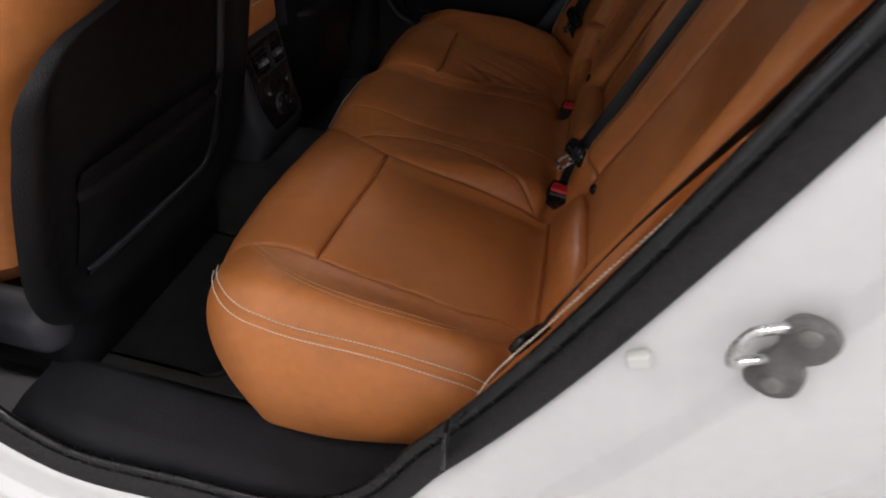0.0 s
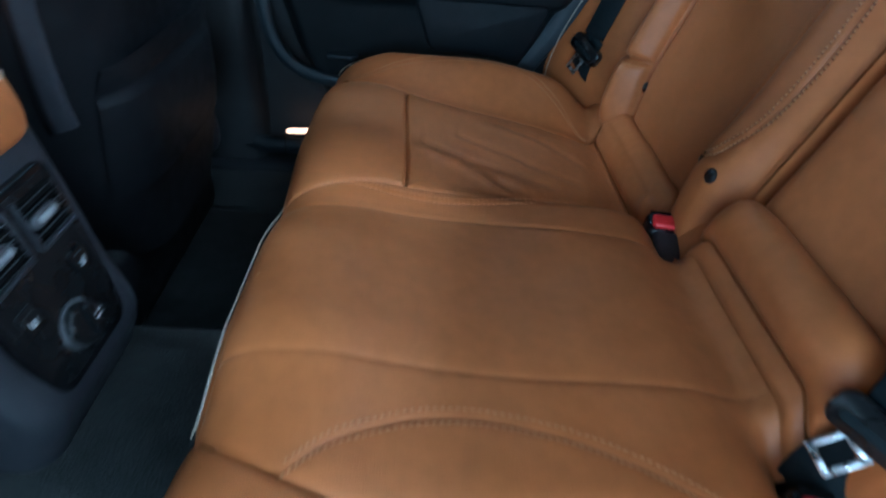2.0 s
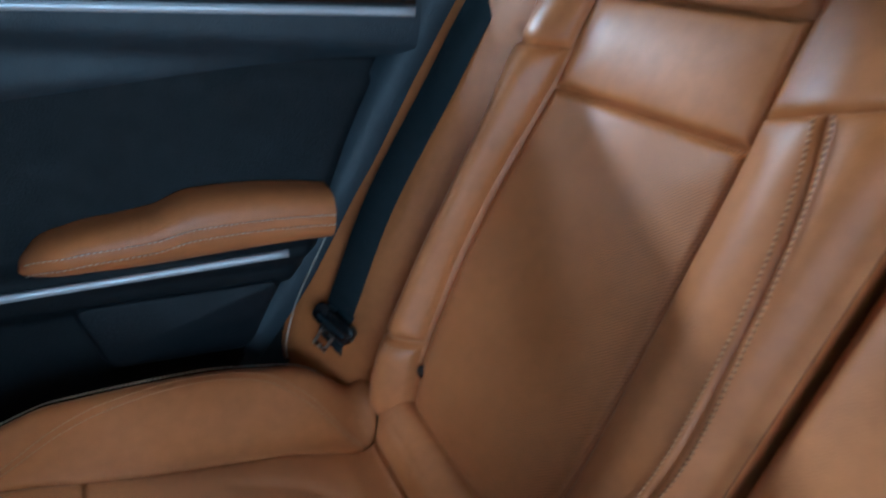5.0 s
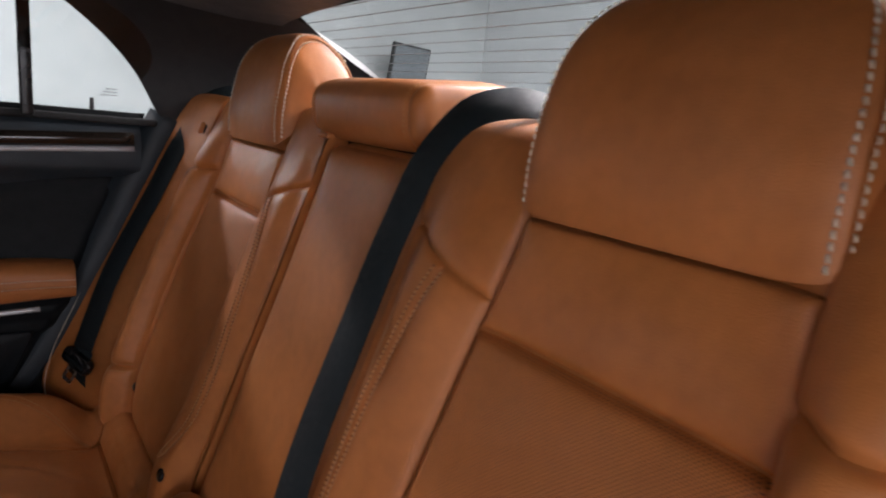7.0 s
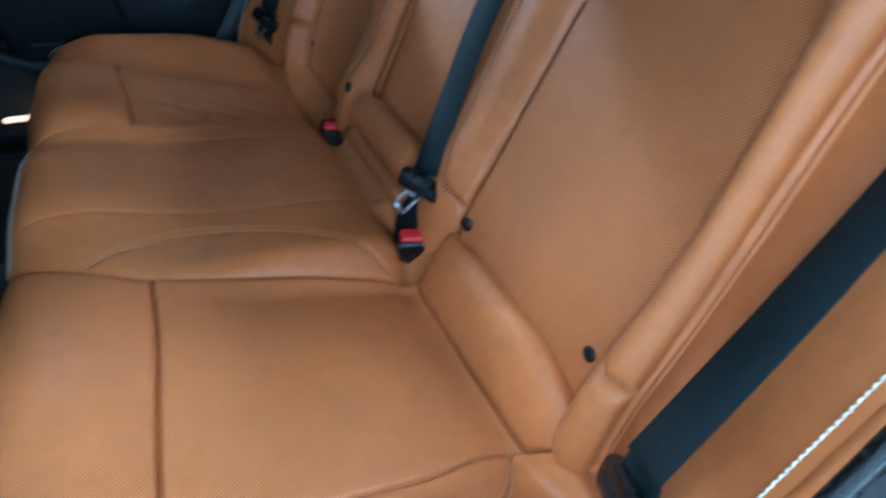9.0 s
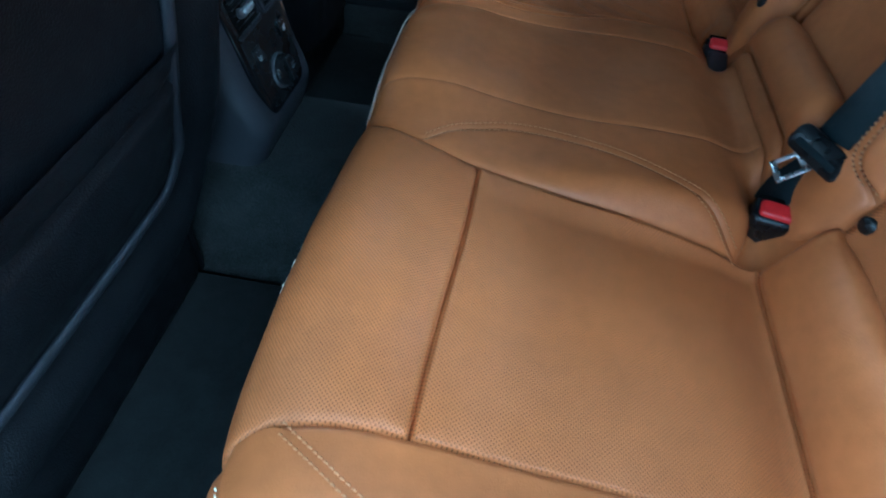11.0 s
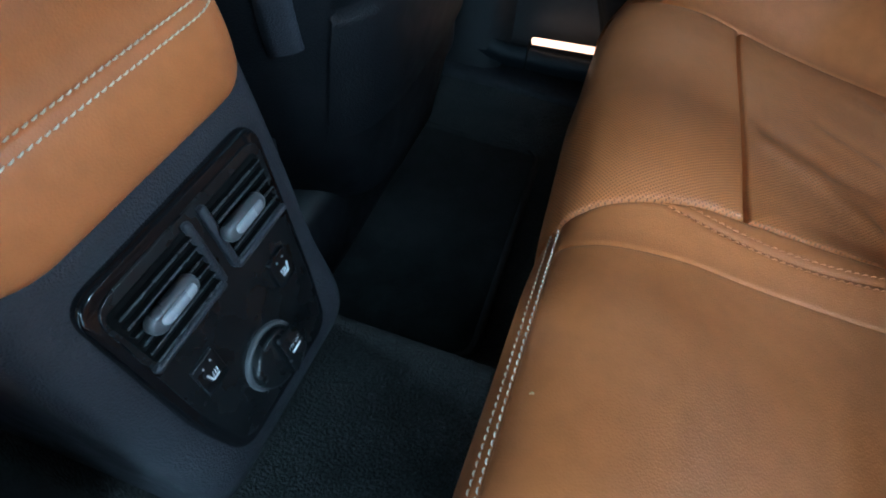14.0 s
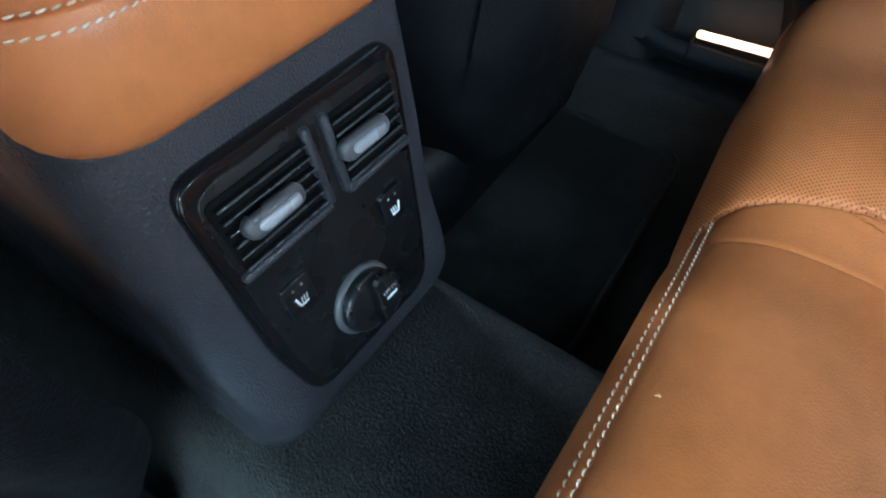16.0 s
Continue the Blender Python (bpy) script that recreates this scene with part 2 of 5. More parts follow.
def panel(name, surf, a0, a1, low, high, mat, parent, side=1, n=30, m=26, puff=0.008, tuck=0.007, r=0.006, open_ends=(0, 0, 0, 0), label="", wob=0.0012, flip=1, folds=()):
    """An upholstery panel: the strip of a seat surface between two seam lines low(a) and high(a), padded up in the middle and tucked in at its seams."""
    rows, uvs = [], []
    for i in range(n + 1):
        u = 0.5 - 0.5 * math.cos(math.pi * i / n)
        a = a0 + (a1 - a0) * u
        yl, yh = low(a), high(a)
        row, uv = [], []
        for j in range(m + 1):
            s = 0.5 - 0.5 * math.cos(math.pi * j / m)
            y = yl + (yh - yl) * s
            ds = [9 if open_ends[0] else (a - a0), 9 if open_ends[1] else (a1 - a),
                  9 if open_ends[2] else s * abs(yh - yl), 9 if open_ends[3] else (1 - s) * abs(yh - yl)]
            d = max(min(ds), 0.0)
            p, nn = surf_point(surf, a, side * y)
            nn = nn * flip
            w = wob * noise.noise(p * 14) * min(d / 0.03, 1) if wob else 0
            for (fa, fy, ga, gy, height, wide) in folds:
                t = min(max(((a - fa) * (ga - fa) + (y - fy) * (gy - fy)) / ((ga - fa) ** 2 + (gy - fy) ** 2), 0), 1)
                q = math.hypot(a - fa - t * (ga - fa), y - fy - t * (gy - fy))
                w += height * math.exp(-(q / wide) ** 2) * min(d / 0.02, 1)
            row.append(p + nn * (puffed(d, puff, tuck, r) + w))
            uv.append((a, y))
        rows.append(row)
        uvs.append(uv)
    return grid_mesh(name, rows, mat, parent, label, uvs)


def stitching(name, pts, mat, parent, pitch=0.0062, length=0.0046, rad=0.0007, label=""):
    """A row of thread stitches along a list of (point, normal)."""
    bm = bmesh.new()
    acc, nxt = 0.0, 0.0
    for (p, n), (q, n2) in zip(pts, pts[1:]):
        seg = (q - p).length
        if seg < 1e-7:
            continue
        d = (q - p) / seg
        while nxt <= acc + seg:
            c = p + d * (nxt - acc)
            sd = n.cross(d)
            sd.normalize()
            ring = []
            for k, rr in ((-0.5, 0.45), (-0.25, 1.0), (0.25, 1.0), (0.5, 0.45)):
                o = c + d * (k * length) + n * (rad * (0.9 if abs(k) < 0.4 else -0.2)) + sd * (k * length * 0.18)
                ring.append([bm.verts.new(o + sd * (x * rad * rr) + n * (z * rad * rr)) for x, z in ((1, 0), (0, 1), (-1, 0), (0, -1))])
            for r1, r2 in zip(ring, ring[1:]):
                for k in range(4):
                    bm.faces.new((r1[k], r1[(k + 1) % 4], r2[(k + 1) % 4], r2[k]))
            bm.faces.new(ring[0][::-1])
            bm.faces.new(ring[-1])
            nxt += pitch
        acc += seg
    return part(name, bm, mat, parent, label)


def seam_points(surf, a0, a1, rail, side=1, off=0.0, lift=0.0, n=80, flip=1):
    out = []
    for i in range(n + 1):
        a = a0 + (a1 - a0) * i / n
        p, nn = surf_point(surf, a, side * (rail(a) + off))
        out.append((p + nn * flip * lift, nn * flip))
    return out


def rounded_box(bm, size, centre=(0, 0, 0), bevel=0.005, rot=None, segs=3):
    tmp = bmesh.new()
    bmesh.ops.create_cube(tmp, size=1.0)
    for v in tmp.verts:
        v.co = Vector((v.co.x * size[0], v.co.y * size[1], v.co.z * size[2]))
    if bevel:
        bmesh.ops.bevel(tmp, geom=list(tmp.edges), offset=min(bevel, min(size) * 0.49), segments=segs, profile=0.5, affect="EDGES")
    m = Matrix.Translation(centre) @ (rot.to_4x4() if rot is not None else Matrix.Identity(4))
    tmp.transform(m)
    me = bpy.data.meshes.new("tmp")
    tmp.to_mesh(me)
    tmp.free()
    bm.from_mesh(me)
    bpy.data.meshes.remove(me)
    return bm


def sweep(name, path, profile, mat, parent=None, label="", closed=False, up=(0, 1, 0), close_profile=True):
    """Moves a flat profile of (across, out) along a path; across lies in the path's plane, out along up."""
    path = [Vector(p) for p in path]
    up = Vector(up)
    rows = []
    n = len(path)
    for i, p in enumerate(path):
        if closed:
            t = path[(i + 1) % n] - path[i - 1]
        else:
            t = path[min(i + 1, n - 1)] - path[max(i - 1, 0)]
        t.normalize()
        ac = up.cross(t)
        ac.normalize()
        rows.append([p + ac * x + up * z for x, z in profile])
    if closed:
        rows.append(rows[0])
    return grid_mesh(name, rows, mat, parent, label, closed=close_profile, caps=close_profile and not closed)


def smooth_path(pts, n=120, closed=False):
    pts = [Vector(p) for p in pts]
    if closed:
        pts = pts + [pts[0]]
    d = [0.0]
    for a, b in zip(pts, pts[1:]):
        d.append(d[-1] + (b - a).length)
    if closed:
        ext = [(d[-3 + k] - d[-1], *pts[-3 + k]) for k in (0, 1)] + [(x, *p) for x, p in zip(d, pts)] + [(d[-1] + d[1], *pts[1]), (d[-1] + d[2], *pts[2])]
    else:
        ext = [(x, *p) for x, p in zip(d, pts)]
    f = spline(ext)
    k = n if closed else n - 1
    return [Vector(f(d[-1] * i / k)) for i in range(n)]


def ribbon(name, pts, normals, width, thick, mat, parent, label=""):
    """A flat band along a path, width across it, lying square to the normals."""
    rows = []
    n = len(pts)
    for i, p in enumerate(pts):
        t = (pts[min(i + 1, n - 1)] - pts[max(i - 1, 0)]).normalized()
        nn = normals[i]
        w = t.cross(nn).normalized()
        nn = w.cross(t).normalized()
        h, k = width / 2, thick / 2
        rows.append([p + w * x + nn * z for x, z in ((-h, -k * 0.4), (-h * 0.97, -k), (h * 0.97, -k), (h, -k * 0.4), (h, k * 0.4), (h * 0.97, k), (-h * 0.97, k), (-h, k * 0.4))])
    return grid_mesh(name, rows, mat, parent, label, closed=True, caps=True)


def outline_solid(name, outline, place, depth, mat, parent, label="", bevel=0.0015):
    """A plate with a drawn outline: (u, v) pairs, put into space by place(u, v, w), with depth w from 0 upwards and a softened rim."""
    n = len(outline)
    cu, cv = sum(p[0] for p in outline) / n, sum(p[1] for p in outline) / n

    def ring(inset, w):
        out = []
        for u, v in outline:
            d = math.hypot(u - cu, v - cv) or 1
            out.append(place(u - (u - cu) / d * inset, v - (v - cv) / d * inset, w))
        return out
    rows = [ring(0, 0), ring(0, depth - bevel), ring(bevel * 0.3, depth - bevel * 0.3), ring(bevel, depth)]
    return grid_mesh(name, rows, mat, parent, label, closed=True, caps=True)


def round_rect(u0, v0, u1, v1, r, k=5):
    out = []
    for cu, cv, s in ((u1 - r, v1 - r, 0), (u0 + r, v1 - r, 90), (u0 + r, v0 + r, 180), (u1 - r, v0 + r, 270)):
        for i in range(k + 1):
            a = radians(s + 90 * i / k)
            out.append((cu + r * math.cos(a), cv + r * math.sin(a)))
    return out


def round_poly(corners, r, k=5):
    """Corners joined with rounded ends."""
    out = []
    n = len(corners)
    for i in range(n):
        p0, p1, p2 = (Vector(corners[(i + q) % n]) for q in (-1, 0, 1))
        a, b = (p0 - p1), (p2 - p1)
        ra = min(r, a.length * 0.45, b.length * 0.45)
        s, e = p1 + a.normalized() * ra, p1 + b.normalized() * ra
        for j in range(k + 1):
            t = j / k
            out.append(tuple((1 - t) ** 2 * s + 2 * t * (1 - t) * p1 + t * t * e))
    return out


# ---- the garage ----
def box_bm(x0, x1, y0, y1, z0, z1, bevel=0.0):
    bm = bmesh.new()
    return rounded_box(bm, (x1 - x0, y1 - y0, z1 - z0), ((x0 + x1) / 2, (y0 + y1) / 2, (z0 + z1) / 2), bevel)


tagged(part("ground", box_bm(-6.2, 6.2, -5.2, 6.2, -0.1, 0.0), GARAGE_FLOOR, smooth=False), "bare grey concrete garage floor", "floor", kind="structure")
for nm, b in (("wall_north", (-6.2, 6.2, 6.0, 6.2, 0, 3.4)), ("wall_south", (-6.2, 6.2, -5.2, -5.0, 2.9, 3.4)), ("wall_south_left", (-6.2, -4.2, -5.2, -5.0, 0, 2.9)), ("wall_south_right", (4.2, 6.2, -5.2, -5.0, 0, 2.9)), ("wall_west", (-6.2, -6.0, -5.0, 6.0, 0, 3.4)), ("wall_east", (6.0, 6.2, -5.0, 6.0, 0, 3.4))):
    tagged(part(nm, box_bm(*b), GARAGE_WALL, smooth=False), "plain white painted garage wall", "wall", kind="structure")
tagged(part("ceiling", box_bm(-6.2, 6.2, -5.2, 6.2, 3.4, 3.5), GARAGE_WALL, smooth=False), "plain white garage ceiling", "ceiling", kind="structure")

area_lamp("daylight", (-0.8, -5.0, 1.5), (-0.8, 0, 1.5), 3.4, 2.7, DAYLIGHT_WATTS, (0.86, 0.93, 1.0))
# made-up lamps out of view, placed and weighted to brighten the car's inside
FILL_LAMPS = [(-1.6, -1.9, 0.4), (1.6, -1.9, 0.3), (1.6, 1.6, 0.4), (-1.6, 5.0, 4.2), (3.5, 0.35, 6.4), (4.75, -1.9, 5.0), (-4.6, -4.2, 0.8), (1.6, -4.2, 0.6), (-4.6, 1.6, 1.4), (-4.6, 3.2, 1.2)]
for lx, ly, k in FILL_LAMPS:
    e = thing("fill_light", "unseen lit panel lamp added at the ceiling as fill", "ceiling light", (lx, ly, 3.4), "lamps of the garage")
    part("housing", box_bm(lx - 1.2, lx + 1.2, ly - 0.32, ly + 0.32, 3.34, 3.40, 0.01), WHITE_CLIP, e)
    part("diffuser", box_bm(lx - 1.15, lx + 1.15, ly - 0.27, ly + 0.27, 3.325, 3.345, 0.004), PANEL_LIGHT, e, "glowing white face of the added lamp")
    area_lamp("fill_lamp", (lx, ly, 3.31), (lx, ly, 0), 2.3, 0.55, FILL_WATTS * k, (0.97, 0.985, 1.0))


# ---- car shell ----
OPENING = [(-0.35, 1.20), (-0.345, 0.9), (-0.342, 0.59), (-0.315, 0.40), (-0.225, 0.325), (0.0, 0.318), (0.18, 0.338), (0.29, 0.425),
           (0.355, 0.54), (0.405, 0.625), (0.468, 0.755), (0.537, 0.925), (0.583, 1.05), (0.617, 1.15), (0.622, 1.25), (0.57, 1.345), (0.3, 1.395), (-0.05, 1.395), (-0.29, 1.35)]
loop = smooth_path([(x, -0.746 - 0.018 * smooth01(0.62, 0.36, z), z) for x, z in OPENING], 150, closed=True)
shell = thing("car_body", "white painted car body round the open rear door", "car body", (0.4, -0.8, 0.2), kind="structure")
# across is outwards from the opening, out is towards the car's middle
sweep("door_jamb", loop, [(0.012, 0.004), (0.020, -0.010), (0.034, -0.018), (0.098, -0.022), (0.102, -0.025), (0.110, -0.040), (0.116, -0.044), (0.238, -0.044), (0.244, -0.047), (0.258, -0.072), (0.266, -0.076), (0.30, -0.10), (0.36, -0.13), (0.50, -0.15), (0.50, -0.10), (0.2, 0.0)], WHITE_PAINT, shell, "white painted door jamb with pressed ridges", closed=True)
sweep("door_seal", loop, [(-0.012, 0.013), (-0.012, 0.002), (0.0, -0.010), (0.014, -0.014), (0.020, -0.008), (0.024, -0.003), (0.031, -0.008), (0.034, -0.003), (0.030, 0.008), (0.02, 0.013)], RUBBER, shell, "black speckled rubber door seal", closed=True)
sweep("door_garnish", loop, [(-0.027, 0.011), (-0.029, 0.006), (-0.025, 0.002), (-0.012, 0.000), (-0.012, 0.014), (-0.020, 0.015)], BLACK_SMOOTH, shell, "smooth black plastic opening trim", closed=True)

sill = thing("sill_trim", "black grained plastic tread along the door sill", "sill trim", (0.0, -0.7, 0.3), kind="structure")
rows = []
sill_top = spline([(-0.9, 0.352), (-0.2, 0.352), (0.05, 0.342), (0.2, 0.352), (0.30, 0.40), (0.36, 0.47), (0.42, 0.60)])
for i in range(61):
    x = -0.31 + 0.65 * i / 60
    z = sill_top(x)
    rows.append([(x, y, z + dz) for y, dz in ((-0.748, -0.045), (-0.740, -0.016), (-0.728, -0.004), (-0.70, 0.004), (-0.645, 0.006), (-0.628, 0.014), (-0.615, 0.010), (-0.602, -0.02), (-0.595, -0.09))])
grid_mesh("tread", rows, SILL_BLACK, sill)
bm = bmesh.new()
rounded_box(bm, (0.005, 0.020, 0.075), (0.374, -0.768, 0.612), 0.002, Euler((0, radians(-3), 0)).to_matrix())
part("end_cap", bm, BLACK_SMOOTH, sill, "thin raised edge of a trim joint")

for nm, b in (("body_side_right", (-1.9, 1.5, 0.80, 0.84, 0.16, 1.14)), ("body_rear", (1.42, 1.50, -0.84, 0.80, 0.30, 1.20)), ("body_underside", (-1.9, 1.5, -0.80, 0.80, 0.16, 0.20)), ("body_front", (-1.9, -1.82, -0.84, 0.80, 0.16, 1.0))):
    tagged(part(nm, box_bm(*b, bevel=0.012), WHITE_PAINT), "white painted outer panel of the car", "car body", kind="structure")
for nm, b in (("side_lining_right", (-1.85, 1.40, 0.782, 0.797, 0.21, 1.13)), ("side_lining_left", (-1.85, -0.36, -0.797, -0.782, 0.21, 1.13)), ("boot_lining", (0.86, 1.41, -0.78, 0.78, 0.22, 1.10))):
    tagged(part(nm, box_bm(*b), PILLAR, smooth=False), "plain charcoal lining inside the car body", "lining", kind="structure")
tagged(part("rear_deck", box_bm(1.16, 1.50, -0.80, 0.80, 1.14, 1.20, 0.02), WHITE_PAINT), "white painted boot lid", "car body", kind="structure")

# striker and clip on the jamb
st = thing("door_striker", "grey steel door striker bolted to the white jamb", "striker", (0.625, -0.80, 0.85))


def jamb(u, v, w):
    """A slanted seat on the jamb: u across, v up, w out of the plate."""
    u, v = u * 0.82, v * 0.82
    return Vector((0.622 + 0.86 * u + 0.06 * v - 0.50 * w, -0.784 - 0.50 * u - 0.86 * w, 0.870 + v))


def jamb_bar(v, reach):
    return Vector((0.611 - 0.88 * reach + 0.06 * v, -0.783 - 0.42 * reach, 0.878 + v))


plate_rim = round_poly([(-0.016, -0.050), (0.010, -0.052), (0.026, -0.036), (0.024, -0.012), (0.014, 0.0), (0.026, 0.014), (0.030, 0.038), (0.012, 0.052), (-0.012, 0.048), (-0.022, 0.030), (-0.012, 0.006), (-0.022, -0.018), (-0.024, -0.038)], 0.010)
outline_solid("plate", plate_rim, jamb, 0.008, STEEL_DULL, st)
path = smooth_path([jamb_bar(0.017, -0.004), jamb_bar(0.017, 0.020), jamb_bar(0.016, 0.033), jamb_bar(0.010, 0.037), jamb_bar(-0.012, 0.037), jamb_bar(-0.018, 0.033), jamb_bar(-0.019, 0.020), jamb_bar(-0.019, -0.004)], 40)
rows = []
for i, p in enumerate(path):
    t = (path[min(i + 1, 39)] - path[max(i - 1, 0)]).normalized()
    s = t.cross(Vector((0.42, -0.88, 0))).normalized()
    b2 = t.cross(s)
    rows.append([p + s * (0.0050 * math.cos(k * math.pi / 5)) + b2 * (0.0042 * math.sin(k * math.pi / 5)) for k in range(10)])
grid_mesh("loop", rows, STEEL, st, "bright steel loop", closed=True, caps=True)
for v in (-0.033, 0.033):
    for radius, high, mt in ((0.0135, 0.008, STEEL_DULL), (0.0095, 0.0105, DULL_BOLT)):
        ring = [(0.004 + radius * math.cos(2 * math.pi * k / 20), v + radius * math.sin(2 * math.pi * k / 20)) for k in range(20)]
        outline_solid("bolt", ring, lambda u, q, w: jamb(u, q, w + 0.004), high - 0.003, mt, st, "steel bolt head" if mt is DULL_BOLT else "grey bolt washer", 0.0012)
cl = thing("jamb_plug", "small white plastic plug in the painted jamb", "plug", (0.525, -0.77, 0.815))
bm = bmesh.new()
rounded_box(bm, (0.022, 0.012, 0.016), (0.525, -0.771, 0.815), 0.004, Euler((0, radians(-25), 0)).to_matrix())
part("cap", bm, WHITE_CLIP, cl)

# inside shell: floor, roof, pillars, glass, shelf
prof = [(-0.61, 0.355), (-0.60, 0.33), (-0.57, 0.312), (-0.3, 0.302), (-0.20, 0.308), (-0.155, 0.33), (-0.132, 0.40), (-0.118, 0.455), (-0.102, 0.474), (-0.05, 0.480), (0.05, 0.480), (0.092, 0.476), (0.106, 0.466), (0.120, 0.43), (0.138, 0.36), (0.16, 0.32), (0.21, 0.306), (0.3, 0.302), (0.57, 0.312), (0.64, 0.33), (0.70, 0.345), (0.74, 0.355)]
rows = []
for i in range(30):
    x = -1.6 + 1.72 * i / 29
    rows.append([(x, y, z + 0.0015 * noise.noise(Vector((x * 9, y * 9, 0)))) for y, z in prof])
for x, f in ((0.135, 0.15), (0.145, 0.6), (0.15, 1.0)):
    rows.append([(x, y, z + (0.46 - z) * f) for y, z in prof])
tagged(grid_mesh("floor_carpet", rows, CARPET), "black cut-pile carpet over the car floor and tunnel", "carpet", kind="structure")

rows = []
for i in range(24):
    x = -1.2 + 2.0 * i / 23
    rows.append([(x, -0.70 + 1.40 * j / 16, 1.425 - 0.05 * ((j - 8) / 8) ** 4 - 0.03 * smooth01(0.4, 0.8, x) - 0.10 * smooth01(-0.7, -1.2, x)) for j in range(17)])
tagged(grid_mesh("headliner", rows, HEADLINER), "grey fabric roof lining", "headliner", kind="structure")
rows = [[(x, y, z + 0.03) for (x, y, z) in r] for r in rows]
tagged(grid_mesh("roof_panel", rows, WHITE_PAINT), "white painted car roof", "roof", kind="structure")

# parcel shelf and rear glass
rows = []
for i in range(12):
    u = i / 11
    rows.append([(0.74 + 0.44 * u, -0.70 + 1.40 * j / 14, 1.12 + 0.115 * smooth01(0, 0.9, u)) for j in range(15)])
tagged(grid_mesh("parcel_shelf", rows, PILLAR), "charcoal fabric shelf behind the rear seat", "parcel shelf", kind="structure")


def rear_glass(u, v):
    """u across, v up the slope."""
    return Vector((1.17 - 0.40 * v + 0.02 * math.sin(math.pi * v), u * (0.62 - 0.09 * v), 1.235 + 0.165 * v + 0.012 * math.sin(math.pi * v)))


rg = thing("rear_window", "clear rear window with thin heating lines", "window", (1.17, 0, 1.235), kind="structure")
g = grid_mesh("pane", [[rear_glass(-1 + 2 * j / 20, i / 8) for j in range(21)] for i in range(9)], GLASS, rg, "clear glass")
g.visible_shadow = False
for k in range(13):
    v = 0.06 + 0.88 * k / 12
    line = [rear_glass(-0.95 + 1.9 * j / 24, v) + Vector((-0.004, 0, -0.004)) for j in range(25)]
    ribbon("heating_line", line, [Vector((0.4, 0, 0.92))] * 25, 0.0014, 0.0006, PRINT_DIM, rg)
for nm, sgn in (("pillar_right", 1), ("pillar_left", -1)):
    rows = []
    low = smooth_path([(0.655, sgn * 0.705, 1.13), (0.80, sgn * 0.69, 1.16), (1.0, sgn * 0.66, 1.21), (1.20, sgn * 0.60, 1.24)], 20)
    edge = smooth_path([(0.60, sgn * 0.708, 1.175), (0.555, sgn * 0.70, 1.255), (0.46, sgn * 0.68, 1.345), (0.36, sgn * 0.65, 1.40)], 20)
    top = smooth_path([(1.19, sgn * 0.605, 1.25), (1.06, sgn * 0.585, 1.29), (0.90, sgn * 0.56, 1.355), (0.78, sgn * 0.53, 1.42)], 20)
    for i in range(20):
        p, q, r3 = low[i], edge[i], top[i]
        rows.append([edge[i] * (1 - s) + (low[i] * (1 - i / 19) * 1.0 + low[i] * (i / 19)) * 0 + top[i] * s for s in [k / 10 for k in range(11)]])
    tagged(grid_mesh(nm, rows, PILLAR), "charcoal grained trim of the rear roof pillar", "pillar", kind="structure")
    rows = []
    for i in range(20):
        rows.append([low[i], low[i] * 0.5 + (edge[0] * (1 - i / 19) + top[0] * (i / 19)) * 0.5, edge[0] * (1 - i / 19) + top[0] * (i / 19)])
    tagged(grid_mesh(nm.replace("pillar", "quarter_trim"), rows, PILLAR), "charcoal grained trim below the rear roof pillar", "trim", kind="structure")

# the closed front half: side linings, dashboard wall, windscreen opening above it
for nm, sgn in (("front_lining_left", -1), ("front_lining_right", 1)):
    bm = box_bm(-1.6, -0.36, min(sgn * 0.74, sgn * 0.78), max(sgn * 0.74, sgn * 0.78), 0.2, 1.10, 0.01)
    tagged(part(nm, bm, DOOR_DARK), "dark vinyl lining of the front door", "door lining", kind="structure")
tagged(part("dashboard", box_bm(-1.75, -1.45, -0.78, 0.78, 0.2, 1.05, 0.05), DOOR_DARK), "dark dashboard across the car front", "dashboard", kind="structure")
for nm, x0, x1, sgn in (("centre_pillar_right", -0.40, -0.20, 1), ("centre_pillar_left", -0.52, -0.36, -1)):
    rows = []
    for i in range(25):
        z = 0.30 + 1.12 * i / 24
        w = 0.02 * smooth01(1.0, 0.5, z)
        rows.append([(x, sgn * y, z) for x, y in ((x0 - w, 0.775), (x0 + 0.02 - w, 0.735), (x0 + 0.10, 0.722), (x1 - 0.03 + w, 0.728), (x1 - 0.008 + w, 0.742), (x1 + w, 0.77), (x1 + w + 0.004, 0.80))])
    tagged(grid_mesh(nm, rows, PILLAR), "charcoal grained trim of the middle roof pillar", "pillar", kind="structure")

# ---- far rear door ----
door = thing("rear_door", "closed rear door lined in charcoal vinyl with tan armrest", "car door", (0.2, 0.76, 0.4))


def door_y(x, z):
    y = 0.725
    y -= 0.016 * smooth01(0.755, 0.785, z) * smooth01(0.97, 0.80, z) * smooth01(-0.08, 0.02, x)
    y -= 0.028 * smooth01(0.715, 0.735, z) * smooth01(0.800, 0.785, z) * smooth01(-0.07, 0.03, x)
    y += 0.006 * smooth01(1.00, 1.03, z)
    y -= 0.014 * smooth01(1.03, 1.06, z)
    y += 0.018 * smooth01(0.60, 0.45, z)
    return y


